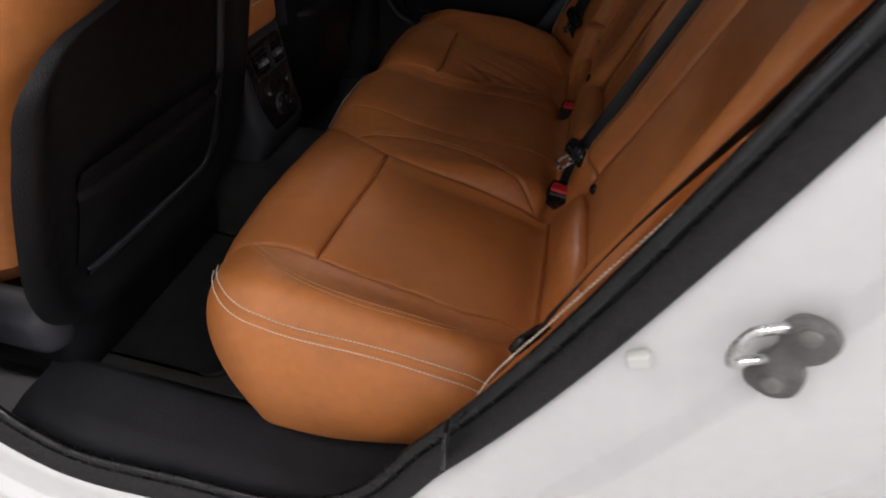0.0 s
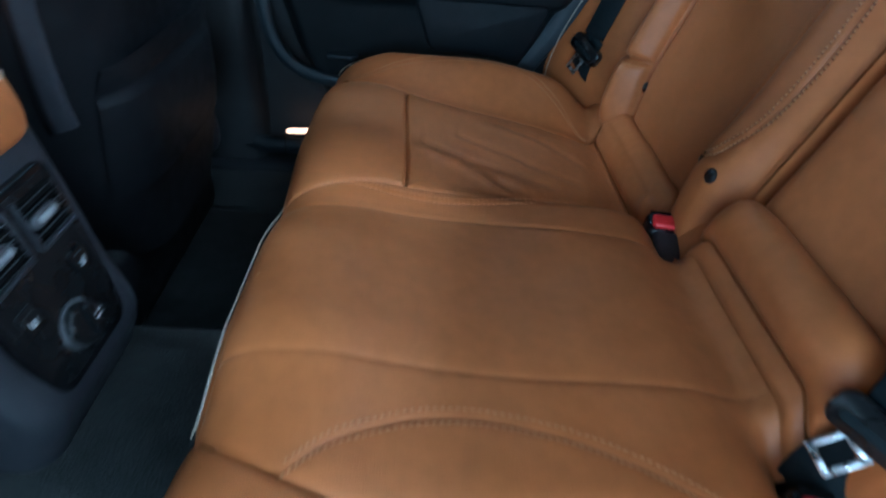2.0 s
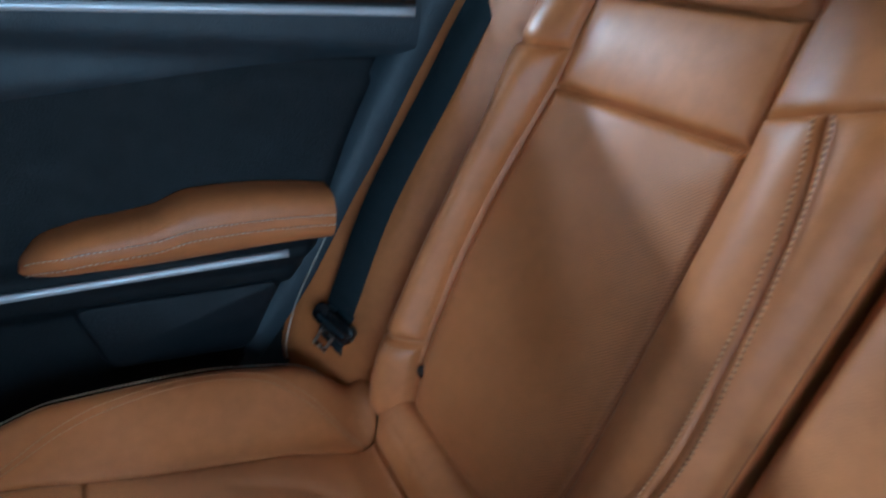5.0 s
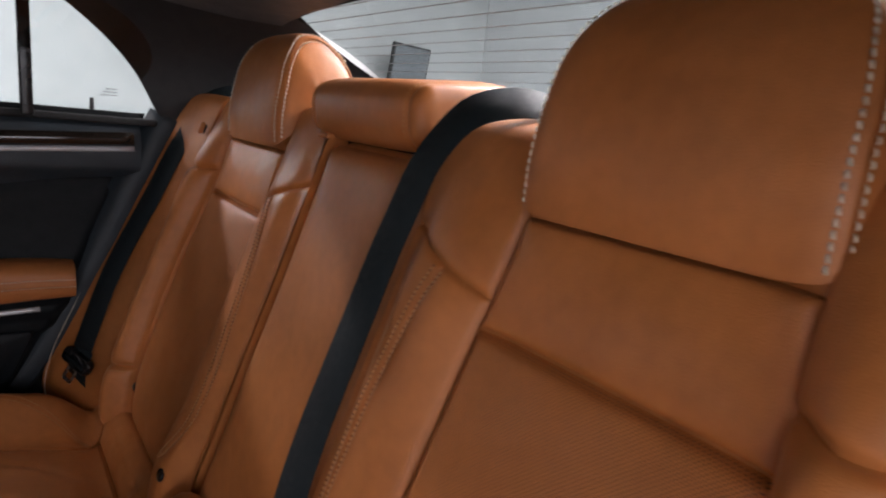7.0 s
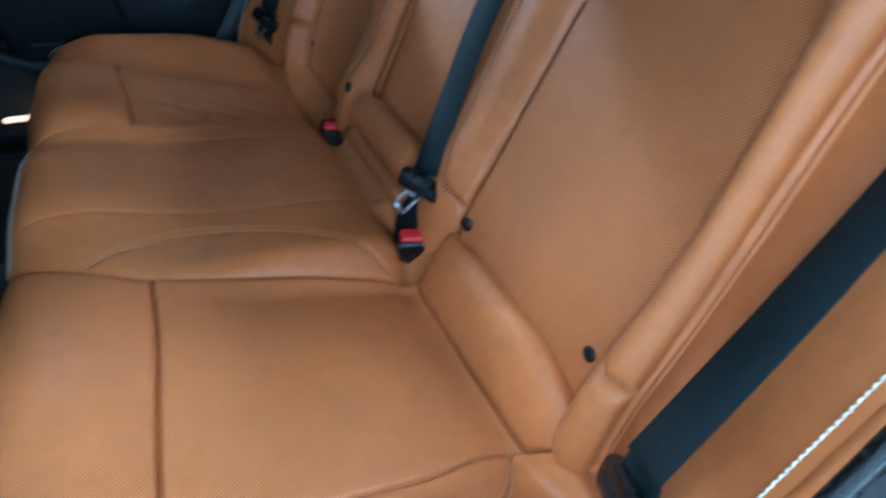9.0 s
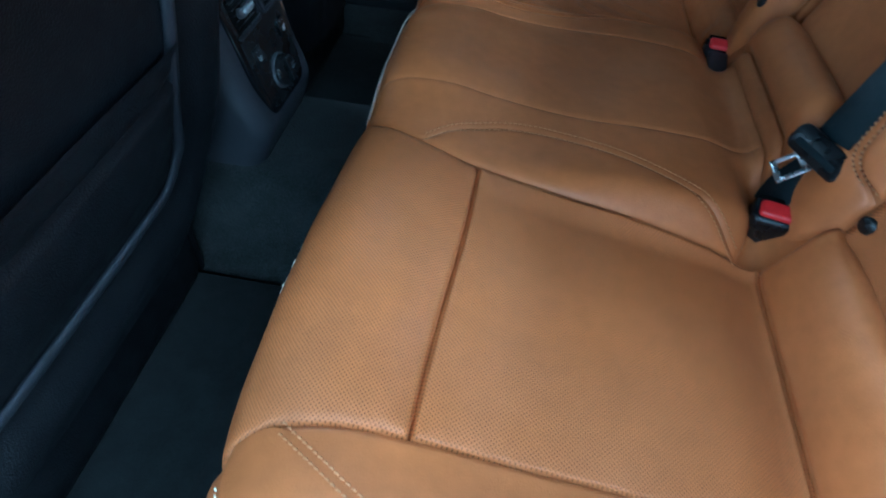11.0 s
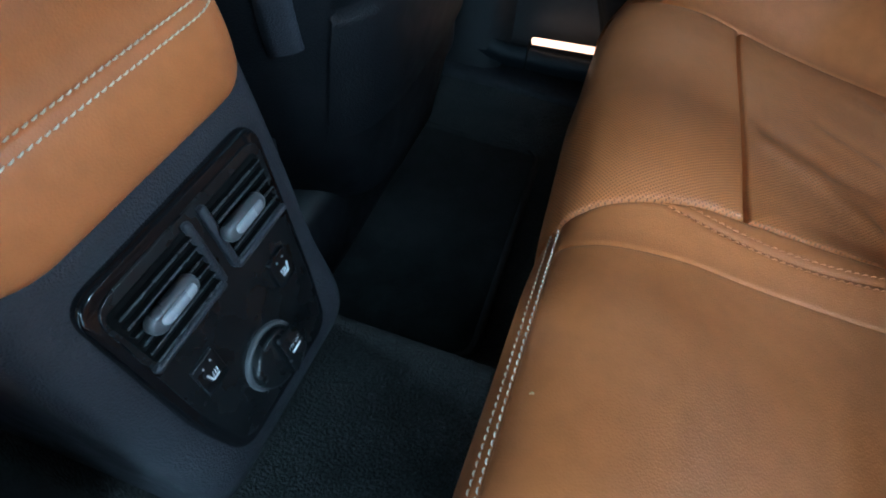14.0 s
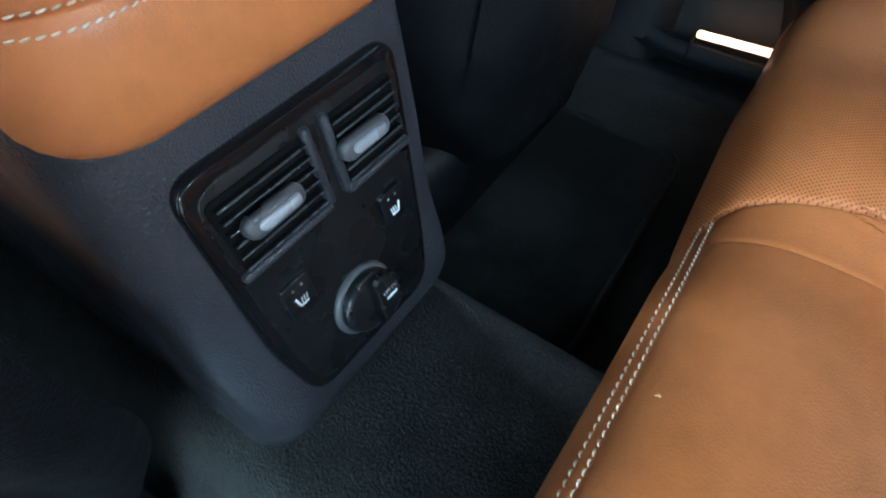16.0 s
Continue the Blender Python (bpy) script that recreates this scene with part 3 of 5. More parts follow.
rows, front = [], spline([(0.42, -0.02), (0.50, -0.045), (0.57, -0.075), (0.62, -0.10), (0.68, -0.118), (0.80, -0.155), (1.0, -0.175), (1.17, -0.18)])
back = spline([(0.42, 0.24), (0.50, 0.30), (0.62, 0.36), (0.75, 0.425), (0.90, 0.49), (1.05, 0.555), (1.17, 0.585)])
for i in range(76):
    z = 0.42 + 0.75 * i / 75
    xf, xb = front(z), back(z)
    r = []
    for j in range(61):
        x = xf + (xb - xf) * j / 60
        d = min(x - xf, xb - x)
        r.append((x, door_y(x, z) + 0.03 * math.exp(-(d / 0.012) ** 2), z))
    rows.append(r)
grid_mesh("door_panel", rows, DOOR_DARK, door)
rows = []
for i in range(20):
    u = i / 19
    r = []
    for j in range(41):
        x = -0.17 + 0.74 * j / 40
        z0 = 0.955 + 0.085 * smooth01(-0.17, 0.57, x) + 0.0
        z = z0 + (1.158 - z0) * u
        y = door_y(x, z) - 0.012 * math.sin(math.pi * min(u * 1.02, 1)) ** 0.5 - 0.004 + 0.02 * u ** 6
        r.append((x, y, z))
    rows.append(r)
grid_mesh("upper_panel", rows, DOOR_GREY, door, "slate grey soft upper panel")
zt = lambda x: 1.072 + 0.028 * (x / 0.557)
for nm, dz, h, mt, lb in (("silver_strip", 0.0, 0.010, SILVER, "satin silver trim strip"), ("wood_strip", 0.020, 0.024, WOOD, "dark glossy wood trim strip")):
    pts = [Vector((x, 0.6955 - (0.002 if nm == "silver_strip" else 0), zt(x) + dz)) for x in [-0.15 + 0.705 * k / 30 for k in range(31)]]
    ribbon(nm, pts, [Vector((0, -1, 0.1))] * 31, h, 0.012, mt, door, lb)
pts = [Vector((x, 0.684 + 0.012 * smooth01(0.0, -0.05, x), 0.7665 + 0.017 * (x + 0.06) / 0.45)) for x in [-0.06 + 0.449 * k / 30 for k in range(31)]]
ribbon("lower_silver_strip", pts, [Vector((0, -1, 0.15))] * 31, 0.009, 0.012, SILVER, door, "satin silver trim strip")
# armrest pad
top_z = spline([(0.090, 0.806), (0.105, 0.826), (0.14, 0.842), (0.20, 0.853), (0.235, 0.860), (0.262, 0.873), (0.30, 0.878), (0.40, 0.877), (0.447, 0.872)])
rows, seam = [], []
arm = None
for i in range(41):
    u = i / 40
    x = 0.090 + 0.357 * (u ** 1.4)
    zt2, zb = top_z(x), 0.792 + 0.010 * smooth01(0.2, 0.45, x)
    reach = 0.055 * min(1, (1 - (1 - min(1, (x - 0.085) / 0.06)) ** 2)) ** 0.5 if x < 0.145 else 0.055
    r = []
    for k in range(17):
        a = math.pi * (-0.5 + k / 16)
        cy = math.copysign(abs(math.cos(a)) ** 0.55, math.cos(a))
        sz = math.copysign(abs(math.sin(a)) ** 0.8, math.sin(a))
        r.append(Vector((x, 0.712 - reach * cy, (zt2 + zb) / 2 + (zt2 - zb) / 2 * sz)))
    rows.append(r)
    seam.append((Vector((x, 0.7115 - reach - 0.0005, zb + (zt2 - zb) * 0.52)), Vector((0, -1, 0.1)).normalized()))
arm = grid_mesh("armrest", rows, LEATHER, door, "tan leather armrest pad", caps=False)
part("armrest_end", box_bm(0.444, 0.4475, 0.668, 0.715, 0.808, 0.866, 0.002), LEATHER, door, "tan leather armrest end")
for dz in (0.007, -0.007):
    stitching("stitching", [(p + Vector((0, -0.0005, dz)), n) for p, n in seam[3:]], THREAD, arm, label="cream double stitching")
outline_solid("pocket_panel", round_poly([(0.128, 0.736), (0.160, 0.640), (0.338, 0.632), (0.383, 0.736)], 0.018, 6), lambda u, v, w: Vector((u, 0.722 - w, v)), 0.028, DOOR_MID, door, "dark slate padded pocket panel", 0.007)
# pull handle, speaker cup, window pin
bm = bmesh.new()
rounded_box(bm, (0.060, 0.012, 0.022), (0.029, 0.716, 0.798), 0.005)
hd = part("handle", bm, BLACK_GLOSS, door, "gloss black inner handle")
bm = bmesh.new()
rounded_box(bm, (0.058, 0.006, 0.0035), (0.029, 0.709, 0.8065), 0.0018)
part("handle_edge", bm, CHROME, hd, "chrome edge")
bm = bmesh.new()
rounded_box(bm, (0.060, 0.03, 0.010), (-0.008, 0.724, 0.610), 0.006)
part("cup_lip", bm, DOOR_GREY, door, "slate grey lip of a door pocket")
bm = bmesh.new()
bmesh.ops.create_cone(bm, cap_ends=True, segments=14, radius1=0.0045, radius2=0.0035, depth=0.028)
bmesh.ops.translate(bm, verts=bm.verts, vec=(0.487, 0.722, 1.178))
part("lock_pin", bm, DARK_METAL, door, "small dark lock pin")
lampb = bmesh.new()
rounded_box(lampb, (0.14, 0.010, 0.012), (-0.066, 0.738, 0.4375), 0.005, Euler((0, radians(-4), radians(0))).to_matrix())
part("courtesy_lamp", lampb, COURTESY, door, "glowing warm courtesy lamp")
pts = smooth_path([(-0.262, 0.742, 0.56), (-0.258, 0.742, 0.48), (-0.236, 0.740, 0.425), (-0.195, 0.738, 0.402), (-0.13, 0.736, 0.400), (0.02, 0.736, 0.405), (0.2, 0.736, 0.41)], 50)
ribbon("pocket_foot", pts, [Vector((0, -1, 0.25))] * 50, 0.034, 0.018, DOOR_MID, door, "dark slate curved foot of the door")
part("foot_joint", box_bm(-0.1385, -0.1365, 0.722, 0.74, 0.384, 0.43, 0.0006), VENT_DARK, door, "thin dark joint")
pts = smooth_path([(-0.162, 0.735, 0.79), (-0.156, 0.730, 0.70), (-0.142, 0.724, 0.635), (-0.104, 0.722, 0.585), (-0.045, 0.722, 0.562), (0.03, 0.722, 0.553), (0.25, 0.735, 0.552)], 40)
ribbon("lower_lip", pts, [Vector((0, -1, 0))] * 40, 0.022, 0.016, DOOR_GREY, door, "slate grey lower edge")
bm = box_bm(-0.45, 0.45, 0.705, 0.78, 0.30, 0.365, 0.02)
tagged(part("sill_lining", bm, SILL_BLACK), "black plastic lining of the far door sill", "sill trim", kind="structure")
# glass of the far door with its dividing post
gl = thing("window_1", "closed clear side window of the rear door", "window", (0.2, 0.72, 1.16), kind="structure")
g = grid_mesh("pane", [[(-0.34 + 0.98 * j / 10, 0.735 - 0.10 * i / 6, 1.15 + 0.26 * i / 6) for j in range(11)] for i in range(7)], GLASS, gl, "clear glass")
g.visible_shadow = False
part("post", box_bm(0.372, 0.392, 0.69, 0.72, 1.15, 1.40, 0.004), BLACK_SMOOTH, gl, "black dividing post")
part("sill_rubber", box_bm(-0.34, 0.60, 0.700, 0.735, 1.146, 1.160, 0.004), RUBBER, gl, "black rubber window seal")
for k in range(3):
    ribbon("glass_print", [Vector((0.50 + 0.005 * k, 0.716, 1.200 + 0.006 * k)), Vector((0.53, 0.716, 1.200 + 0.006 * k))], [Vector((0, -1, 0))] * 2, 0.0018, 0.0004, PRINT_DIM, gl)
# trim between the far door and the seat
pts = smooth_path([(0.335, 0.742, 0.60), (0.375, 0.742, 0.66), (0.43, 0.738, 0.755), (0.485, 0.734, 0.87), (0.55, 0.728, 1.02), (0.62, 0.72, 1.17)], 40)
ribbon("opening_trim", pts, [Vector((-0.5, -0.85, 0))] * 40, 0.060, 0.03, DOOR_GREY, None, "")
tagged(bpy.data.objects["opening_trim"], "slate grey trim of the far door opening", "trim", kind="structure")


# ---- rear seat cushion ----
CUSH = spline([(-0.26, 0.060, 0.385), (-0.18, 0.028, 0.455), (-0.10, -0.003, 0.545), (-0.03, -0.002, 0.606), (0.00, 0.008, 0.627), (0.03, 0.029, 0.639), (0.09, 0.088, 0.639), (0.14, 0.14, 0.624), (0.22, 0.22, 0.604),
               (0.30, 0.30, 0.589), (0.40, 0.40, 0.570), (0.462, 0.462, 0.560), (0.50, 0.480, 0.600), (0.54, 0.492, 0.630), (0.57, 0.506, 0.640), (0.62, 0.535, 0.615)])


def cushion_surface(a, y):
    x, z = CUSH(a)
    w = abs(y)
    z += 0.056 * smooth01(0.255, 0.19, w) * smooth01(0.05, 0.44, a)
    z += 0.024 * smooth01(0.17, 0.05, w) * smooth01(0.30, 0.08, a) * smooth01(-0.14, -0.02, a)
    z += 0.056 * smooth01(0.53, 0.64, w) * smooth01(-0.01, 0.30, a) * (1 - 0.95 * smooth01(0.37, 0.52, a))
    z -= 0.046 * smooth01(0.60, 0.69, w)
    z += 0.015 * smooth01(0.53, 0.62, y) * smooth01(0.0, 0.12, a) * smooth01(0.50, 0.40, a)
    z -= 0.030 * smooth01(0.425, 0.47, a) * smooth01(0.10, 0.14, w) * (smooth01(0.26, 0.235, w) if y > 0 else smooth01(0.24, 0.225, w))
    x -= 0.007 * smooth01(0.17, 0.34, w) * smooth01(0.14, -0.02, a) + 0.012 * smooth01(0.24, 0.52, w) * math.exp(-((a - 0.14) / 0.09) ** 2)
    z -= 0.013 * smooth01(0.40, 0.56, w) * smooth01(0.16, 0.0, a)
    z -= (0.032 if y > 0 else 0.002 + 0.034 * smooth01(0.42, 0.57, w)) * smooth01(0.475, 0.54, a) * smooth01(0.20, 0.24, w)
    return Vector((x, y, z))


centre_edge = spline([(-0.26, 0.150), (-0.02, 0.156), (0.04, 0.180), (0.10, 0.203), (0.2, 0.216), (0.33, 0.226), (0.47, 0.236), (0.62, 0.236)])
side_edge = spline([(-0.26, 0.545), (-0.03, 0.560), (0.0, 0.556), (0.03, 0.543), (0.07, 0.534), (0.13, 0.528), (0.24, 0.525), (0.34, 0.525), (0.462, 0.526), (0.50, 0.556), (0.54, 0.590), (0.62, 0.635)])
outer_edge = spline([(-0.03, 0.562), (0.0, 0.574), (0.02, 0.607), (0.05, 0.637), (0.085, 0.655), (0.13, 0.663), (0.24, 0.666), (0.41, 0.660), (0.62, 0.655)])
centre_arc = spline([(0.075, 0.0), (0.10, 0.036), (0.14, 0.066), (0.20, 0.084), (0.27, 0.080), (0.34, 0.056), (0.40, 0.024), (0.432, 0.0)])
side_arc = spline([(0.045, 0.0), (0.08, 0.028), (0.13, 0.062), (0.20, 0.084), (0.28, 0.090), (0.36, 0.076), (0.42, 0.040), (0.445, 0.0)])


def cen_arc(a):
    """Seam of the inlay, drawn in round the buckle pocket at the back."""
    return centre_edge(a) - (max(centre_arc(a), 0.0) if 0.075 < a < 0.432 else 0.0) - 0.085 * smooth01(0.434, 0.462, a)


near_arc = cen_arc
far_arc = lambda a: centre_edge(a) - 0.4 * (centre_edge(a) - near_arc(a)) if a < 0.433 else near_arc(a)
near_mid = spline([(-0.26, 0.100), (0.0, 0.098), (0.2, 0.090), (0.5, 0.085)])
far_mid = spline([(-0.26, 0.122), (0.0, 0.124), (0.12, 0.140), (0.3, 0.140), (0.5, 0.128)])


def out_arc(a):
    return side_edge(a) + (max(side_arc(a), 0.0) if 0.045 < a < 0.445 else 0.0)


# sat-in creases of the far seat: from (a, y) to (a, y), height, width
CREASES = ((0.165, 0.352, 0.227, 0.334, -0.0028, 0.010), (0.227, 0.334, 0.345, 0.312, -0.0030, 0.010), (0.160, 0.332, 0.205, 0.312, 0.0030, 0.011),
           (0.205, 0.312, 0.272, 0.262, 0.0030, 0.011), (0.268, 0.292, 0.274, 0.284, -0.0055, 0.013), (0.300, 0.287, 0.318, 0.280, 0.0028, 0.010),
           (0.220, 0.405, 0.319, 0.364, -0.0022, 0.008), (0.319, 0.364, 0.385, 0.342, -0.0022, 0.008), (0.215, 0.388, 0.320, 0.347, 0.0018, 0.009),
           (0.275, 0.486, 0.352, 0.458, -0.0020, 0.008), (0.352, 0.458, 0.410, 0.408, -0.0022, 0.008), (0.260, 0.465, 0.360, 0.436, 0.0016, 0.009), (0.40, 0.27, 0.44, 0.30, -0.0025, 0.007))
cushion = thing("rear_seat_cushion", "tan leather rear bench cushion with perforated panels and cream stitching", "car seat", (0.25, 0, 0.40))
for side in (-1, 1):
    mid = near_mid if side < 0 else far_mid
    inlay_arc = near_arc if side < 0 else far_arc
    panel("front_panel", cushion_surface, -0.26, 0.14, centre_edge, side_edge, LEATHER_PERF, cushion, side, 48, 36, 0.007, 0.0075, 0.0019, label="perforated tan leather front panel", open_ends=(1, 0, 0, 0))
    panel("insert", cushion_surface, 0.14, 0.462, centre_edge, side_edge, LEATHER_CREASED if side > 0 else LEATHER_PERF, cushion, side, 90, 76, 0.006, 0.0075, 0.0019, folds=CREASES if side > 0 else (), wob=0.003 if side > 0 else 0.0015, label="creased perforated tan leather seat insert" if side > 0 else "perforated tan leather seat insert")
    panel("back_roll", cushion_surface, 0.462, 0.62, centre_edge, side_edge, LEATHER, cushion, side, 24, 34, 0.006, 0.008, 0.003, open_ends=(0, 1, 0, 0), wob=0.003, label="padded tan leather roll",
          folds=((0.475, 0.300, 0.53, 0.315, -0.004, 0.012), (0.48, 0.272, 0.54, 0.285, 0.003, 0.010), (0.47, 0.36, 0.50, 0.385, -0.0018, 0.006), (0.47, 0.44, 0.50, 0.47, -0.0012, 0.006)) if side > 0 else ())
    panel("bolster", cushion_surface, 0.0, 0.60, out_arc, outer_edge, LEATHER, cushion, side, 60, 20, 0.0015, 0.0035, 0.0028, open_ends=(0, 1, 1, 0), label="smooth tan leather side bolster")
    panel("bolster_inlay", cushion_surface, 0.045, 0.445, side_edge, out_arc, LEATHER, cushion, side, 46, 18, 0.0015, 0.003, 0.002, open_ends=(1, 1, 0, 1), label="smooth tan leather inlay")
    panel("centre_side", cushion_surface, -0.012, 0.474, mid, inlay_arc, LEATHER, cushion, side, 60, 20, 0.001, 0.0012, 0.002, label="smooth tan leather panel")
    panel("centre_inlay", cushion_surface, 0.075, 0.432, inlay_arc, centre_edge, LEATHER, cushion, side, 46, 18, 0.0025 if side < 0 else 0.0015, 0.0018 if side < 0 else 0.001, 0.003, label="smooth tan leather inlay")
    for off in (0.006, -0.006):
        pts = seam_points(cushion_surface, 0.079, 0.43, inlay_arc, side, off, 0.0022)
        stitching("stitching", pts, THREAD_TAN if side < 0 else LEATHER, cushion, 0.0060, 0.0044, 0.0008, "tan double stitching")
        pts = seam_points(cushion_surface, 0.05, 0.443, out_arc, side, off * 0.72, 0.0022)
        stitching("stitching", pts, THREAD_TAN, cushion, 0.0056, 0.0042, 0.0009, "tan double stitching")
        pts = seam_points(cushion_surface, 0.012, 0.50, outer_edge, side, off - 0.001, 0.0035)
        stitching("stitching", pts, THREAD, cushion, 0.0056, 0.0043, 0.0009, "cream double stitching")
    # side skirt below the stitched edge
    rows = []
    for i in range(61):
        a = 0.60 - 0.62 * (i / 60) ** 0.8
        p, nn = surf_point(cushion_surface, max(a, -0.018), side * outer_edge(max(a, -0.018)))
        q = p - nn * 0.004
        fx = smooth01(0.12, -0.018, a)
        bot = Vector((q.x + 0.036 * fx, side * (0.655 - 0.075 * fx), 0.362 + 0.10 * smooth01(0.15, 0.5, q.x)))
        r = []
        for j in range(21):
            s = j / 20
            c = q.lerp(bot, s)
            b = (0.030 + 0.014 * fx) * math.sin(math.pi * min(s * 1.05, 1)) ** 0.8 * (1 - 0.35 * s)
            o = Vector((-fx, side * (1 - 0.4 * fx), 0)).normalized()
            r.append(c + o * (b + 0.004 * (1 - math.exp(-s * 14)) - (0.03 * max(0, (s - 0.85) / 0.15) ** 2)))
        rows.append(r)
    grid_mesh("side_skirt", rows, LEATHER, cushion, "smooth tan leather side skirt")
    pts = [r[20] + Vector((0, side * 0.004, 0)) for r in rows]
    bm_rows = [[p + Vector((0, side * 0.007 * math.cos(k * math.pi / 3), 0.008 * math.sin(k * math.pi / 3))) for k in range(6)] for p in pts]
    grid_mesh("welt", bm_rows, LEATHER, cushion, "tan leather bottom welt", closed=True)
panel("centre_panel", cushion_surface, -0.012, 0.474, lambda a: -near_mid(a), far_mid, LEATHER, cushion, 1, 60, 24, 0.001, 0.0012, 0.002, label="smooth tan leather centre panel")
panel("centre_fascia", cushion_surface, -0.26, -0.012, lambda a: -0.153, lambda a: 0.153, LEATHER, cushion, 1, 24, 24, 0.004, 0.003, 0.004, open_ends=(1, 0, 0, 0), label="smooth tan leather front fascia")
for off in (0.006, -0.006):
    pts = []
    for i in range(81):
        y = -0.150 + 0.30 * i / 80
        p, nn = surf_point(cushion_surface, -0.012 + off, y)
        pts.append((p + nn * 0.0032, nn))
    stitching("stitching", pts, THREAD, cushion, 0.0052, 0.0039, 0.00062, "cream double stitching")
panel("centre_strip", cushion_surface, 0.474, 0.494, lambda a: -0.150, lambda a: 0.128, LEATHER, cushion, 1, 10, 30, 0.003, 0.003, 0.004, label="narrow tan leather strip")
panel("centre_roll", cushion_surface, 0.494, 0.62, lambda a: -0.150, lambda a: 0.128, LEATHER, cushion, 1, 26, 30, 0.014, 0.008, open_ends=(0, 1, 0, 0), wob=0.003, label="padded tan leather centre roll")
rows = [[cushion_surface(0.02 + 0.60 * i / 24, (-0.65 + 1.3 * j / 60) * min(1, 0.86 + 0.02 * i)) - Vector((0, 0, 0.009 + 0.014 * smooth01(0.42, 0.46, 0.02 + 0.60 * i / 24))) for j in range(61)] for i in range(25)]
grid_mesh("under_lining", rows, LEATHER, cushion, "tan leather lining under the seams")
part("seat_base", box_bm(0.10, 0.60, -0.60, 0.60, 0.30, 0.50, 0.02), BLACK, cushion, "black foam base")
# small worn nick in the leather
nk = bmesh.new()
p, nn = surf_point(cushion_surface, 0.012, -0.007)
rounded_box(nk, (0.0030, 0.0010, 0.0008), p + nn * 0.0012, 0.0004, Euler((0, 0, 0.6)).to_matrix())
rounded_box(nk, (0.0010, 0.0022, 0.0007), p + nn * 0.0012 + Vector((0.0006, 0.0004, 0)), 0.0003, Euler((0, 0, 0.9)).to_matrix())
part("worn_nick", nk, NICK, cushion, "small pale worn nick")

for k, (a, y, s) in enumerate(((-0.030, -0.345, 0.7), (-0.022, -0.372, 1.0), (-0.026, -0.392, 0.8), (-0.018, -0.405, 1.1))):
    sc = bmesh.new()
    p, nn = surf_point(cushion_surface, a, y)
    for q in range(3):
        rounded_box(sc, (0.0016, 0.010 * s, 0.0007), p + nn * 0.0068 + Vector((0.003 * q - 0.002, 0.004 * q, 0.004 * (q - 1))), 0.0003, Euler((0.5 + 0.4 * q, 0.9, 0.3 - 0.35 * q)).to_matrix(), 1)
    part("worn_scuff", sc, THREAD, cushion, "pale worn scuff on the front edge")

# ---- backrests ----
BACK = spline([(0.55, 0.535, 0.555), (0.60, 0.518, 0.60), (0.66, 0.523, 0.66), (0.78, 0.5615, 0.78), (0.90, 0.603, 0.90), (1.04, 0.652, 1.04), (1.12, 0.678, 1.120), (1.18, 0.698, 1.178), (1.22, 0.715, 1.212), (1.28, 0.768, 1.231)])


def back_surface(c, y):
    w = abs(y)
    x, z = BACK(c)
    fade = smooth01(1.20, 1.05, c)
    x -= 0.020 * smooth01(0.275, 0.205, w) * smooth01(0.14, 0.175, w) * fade
    x -= 0.014 * smooth01(0.80, 0.69, c) * smooth01(0.265, 0.20, w) * smooth01(0.14, 0.17, w)
    t = (w - out_seam(c)) / (out_edge(c) - out_seam(c))
    x -= 0.042 * smooth01(-0.45 + 0.33 * fade, 0.50, t) * (1 - 0.5 * smooth01(0.55, 1.3, t)) * (0.35 + 0.65 * fade)
    x += 0.006 * smooth01(0.20, 0.30, w) * smooth01(0.56, 0.46, w)
    return Vector((x, y, z))


def inner_surface(c, y):
    """The same sheet, with its cross seam running aslant."""
    w = abs(y)
    return back_surface(c + (0.004 + 0.34 * (0.21 - w)) * math.exp(-((c - 1.085) / 0.06) ** 2), y)


in_seam = spline([(0.55, 0.240), (0.63, 0.241), (0.69, 0.243), (0.776, 0.246), (0.9, 0.252), (1.045, 0.259), (1.14, 0.266), (1.28, 0.266)])
out_seam = spline([(0.55, 0.520), (0.63, 0.522), (0.70, 0.529), (0.80, 0.536), (0.92, 0.530), (1.05, 0.512), (1.14, 0.504), (1.28, 0.50)])
out_edge = spline([(0.55, 0.586), (0.75, 0.586), (1.05, 0.576), (1.14, 0.582), (1.28, 0.592)])
in_edge = lambda c: 0.133
lens = spline([(0.688, 0.0), (0.70, 0.030), (0.73, 0.058), (0.80, 0.075), (0.90, 0.078), (0.98, 0.074), (1.05, 0.063), (1.085, 0.054)])
in_arc = lambda c: in_seam(c) - (lens(c) if c > 0.688 else 0.0)


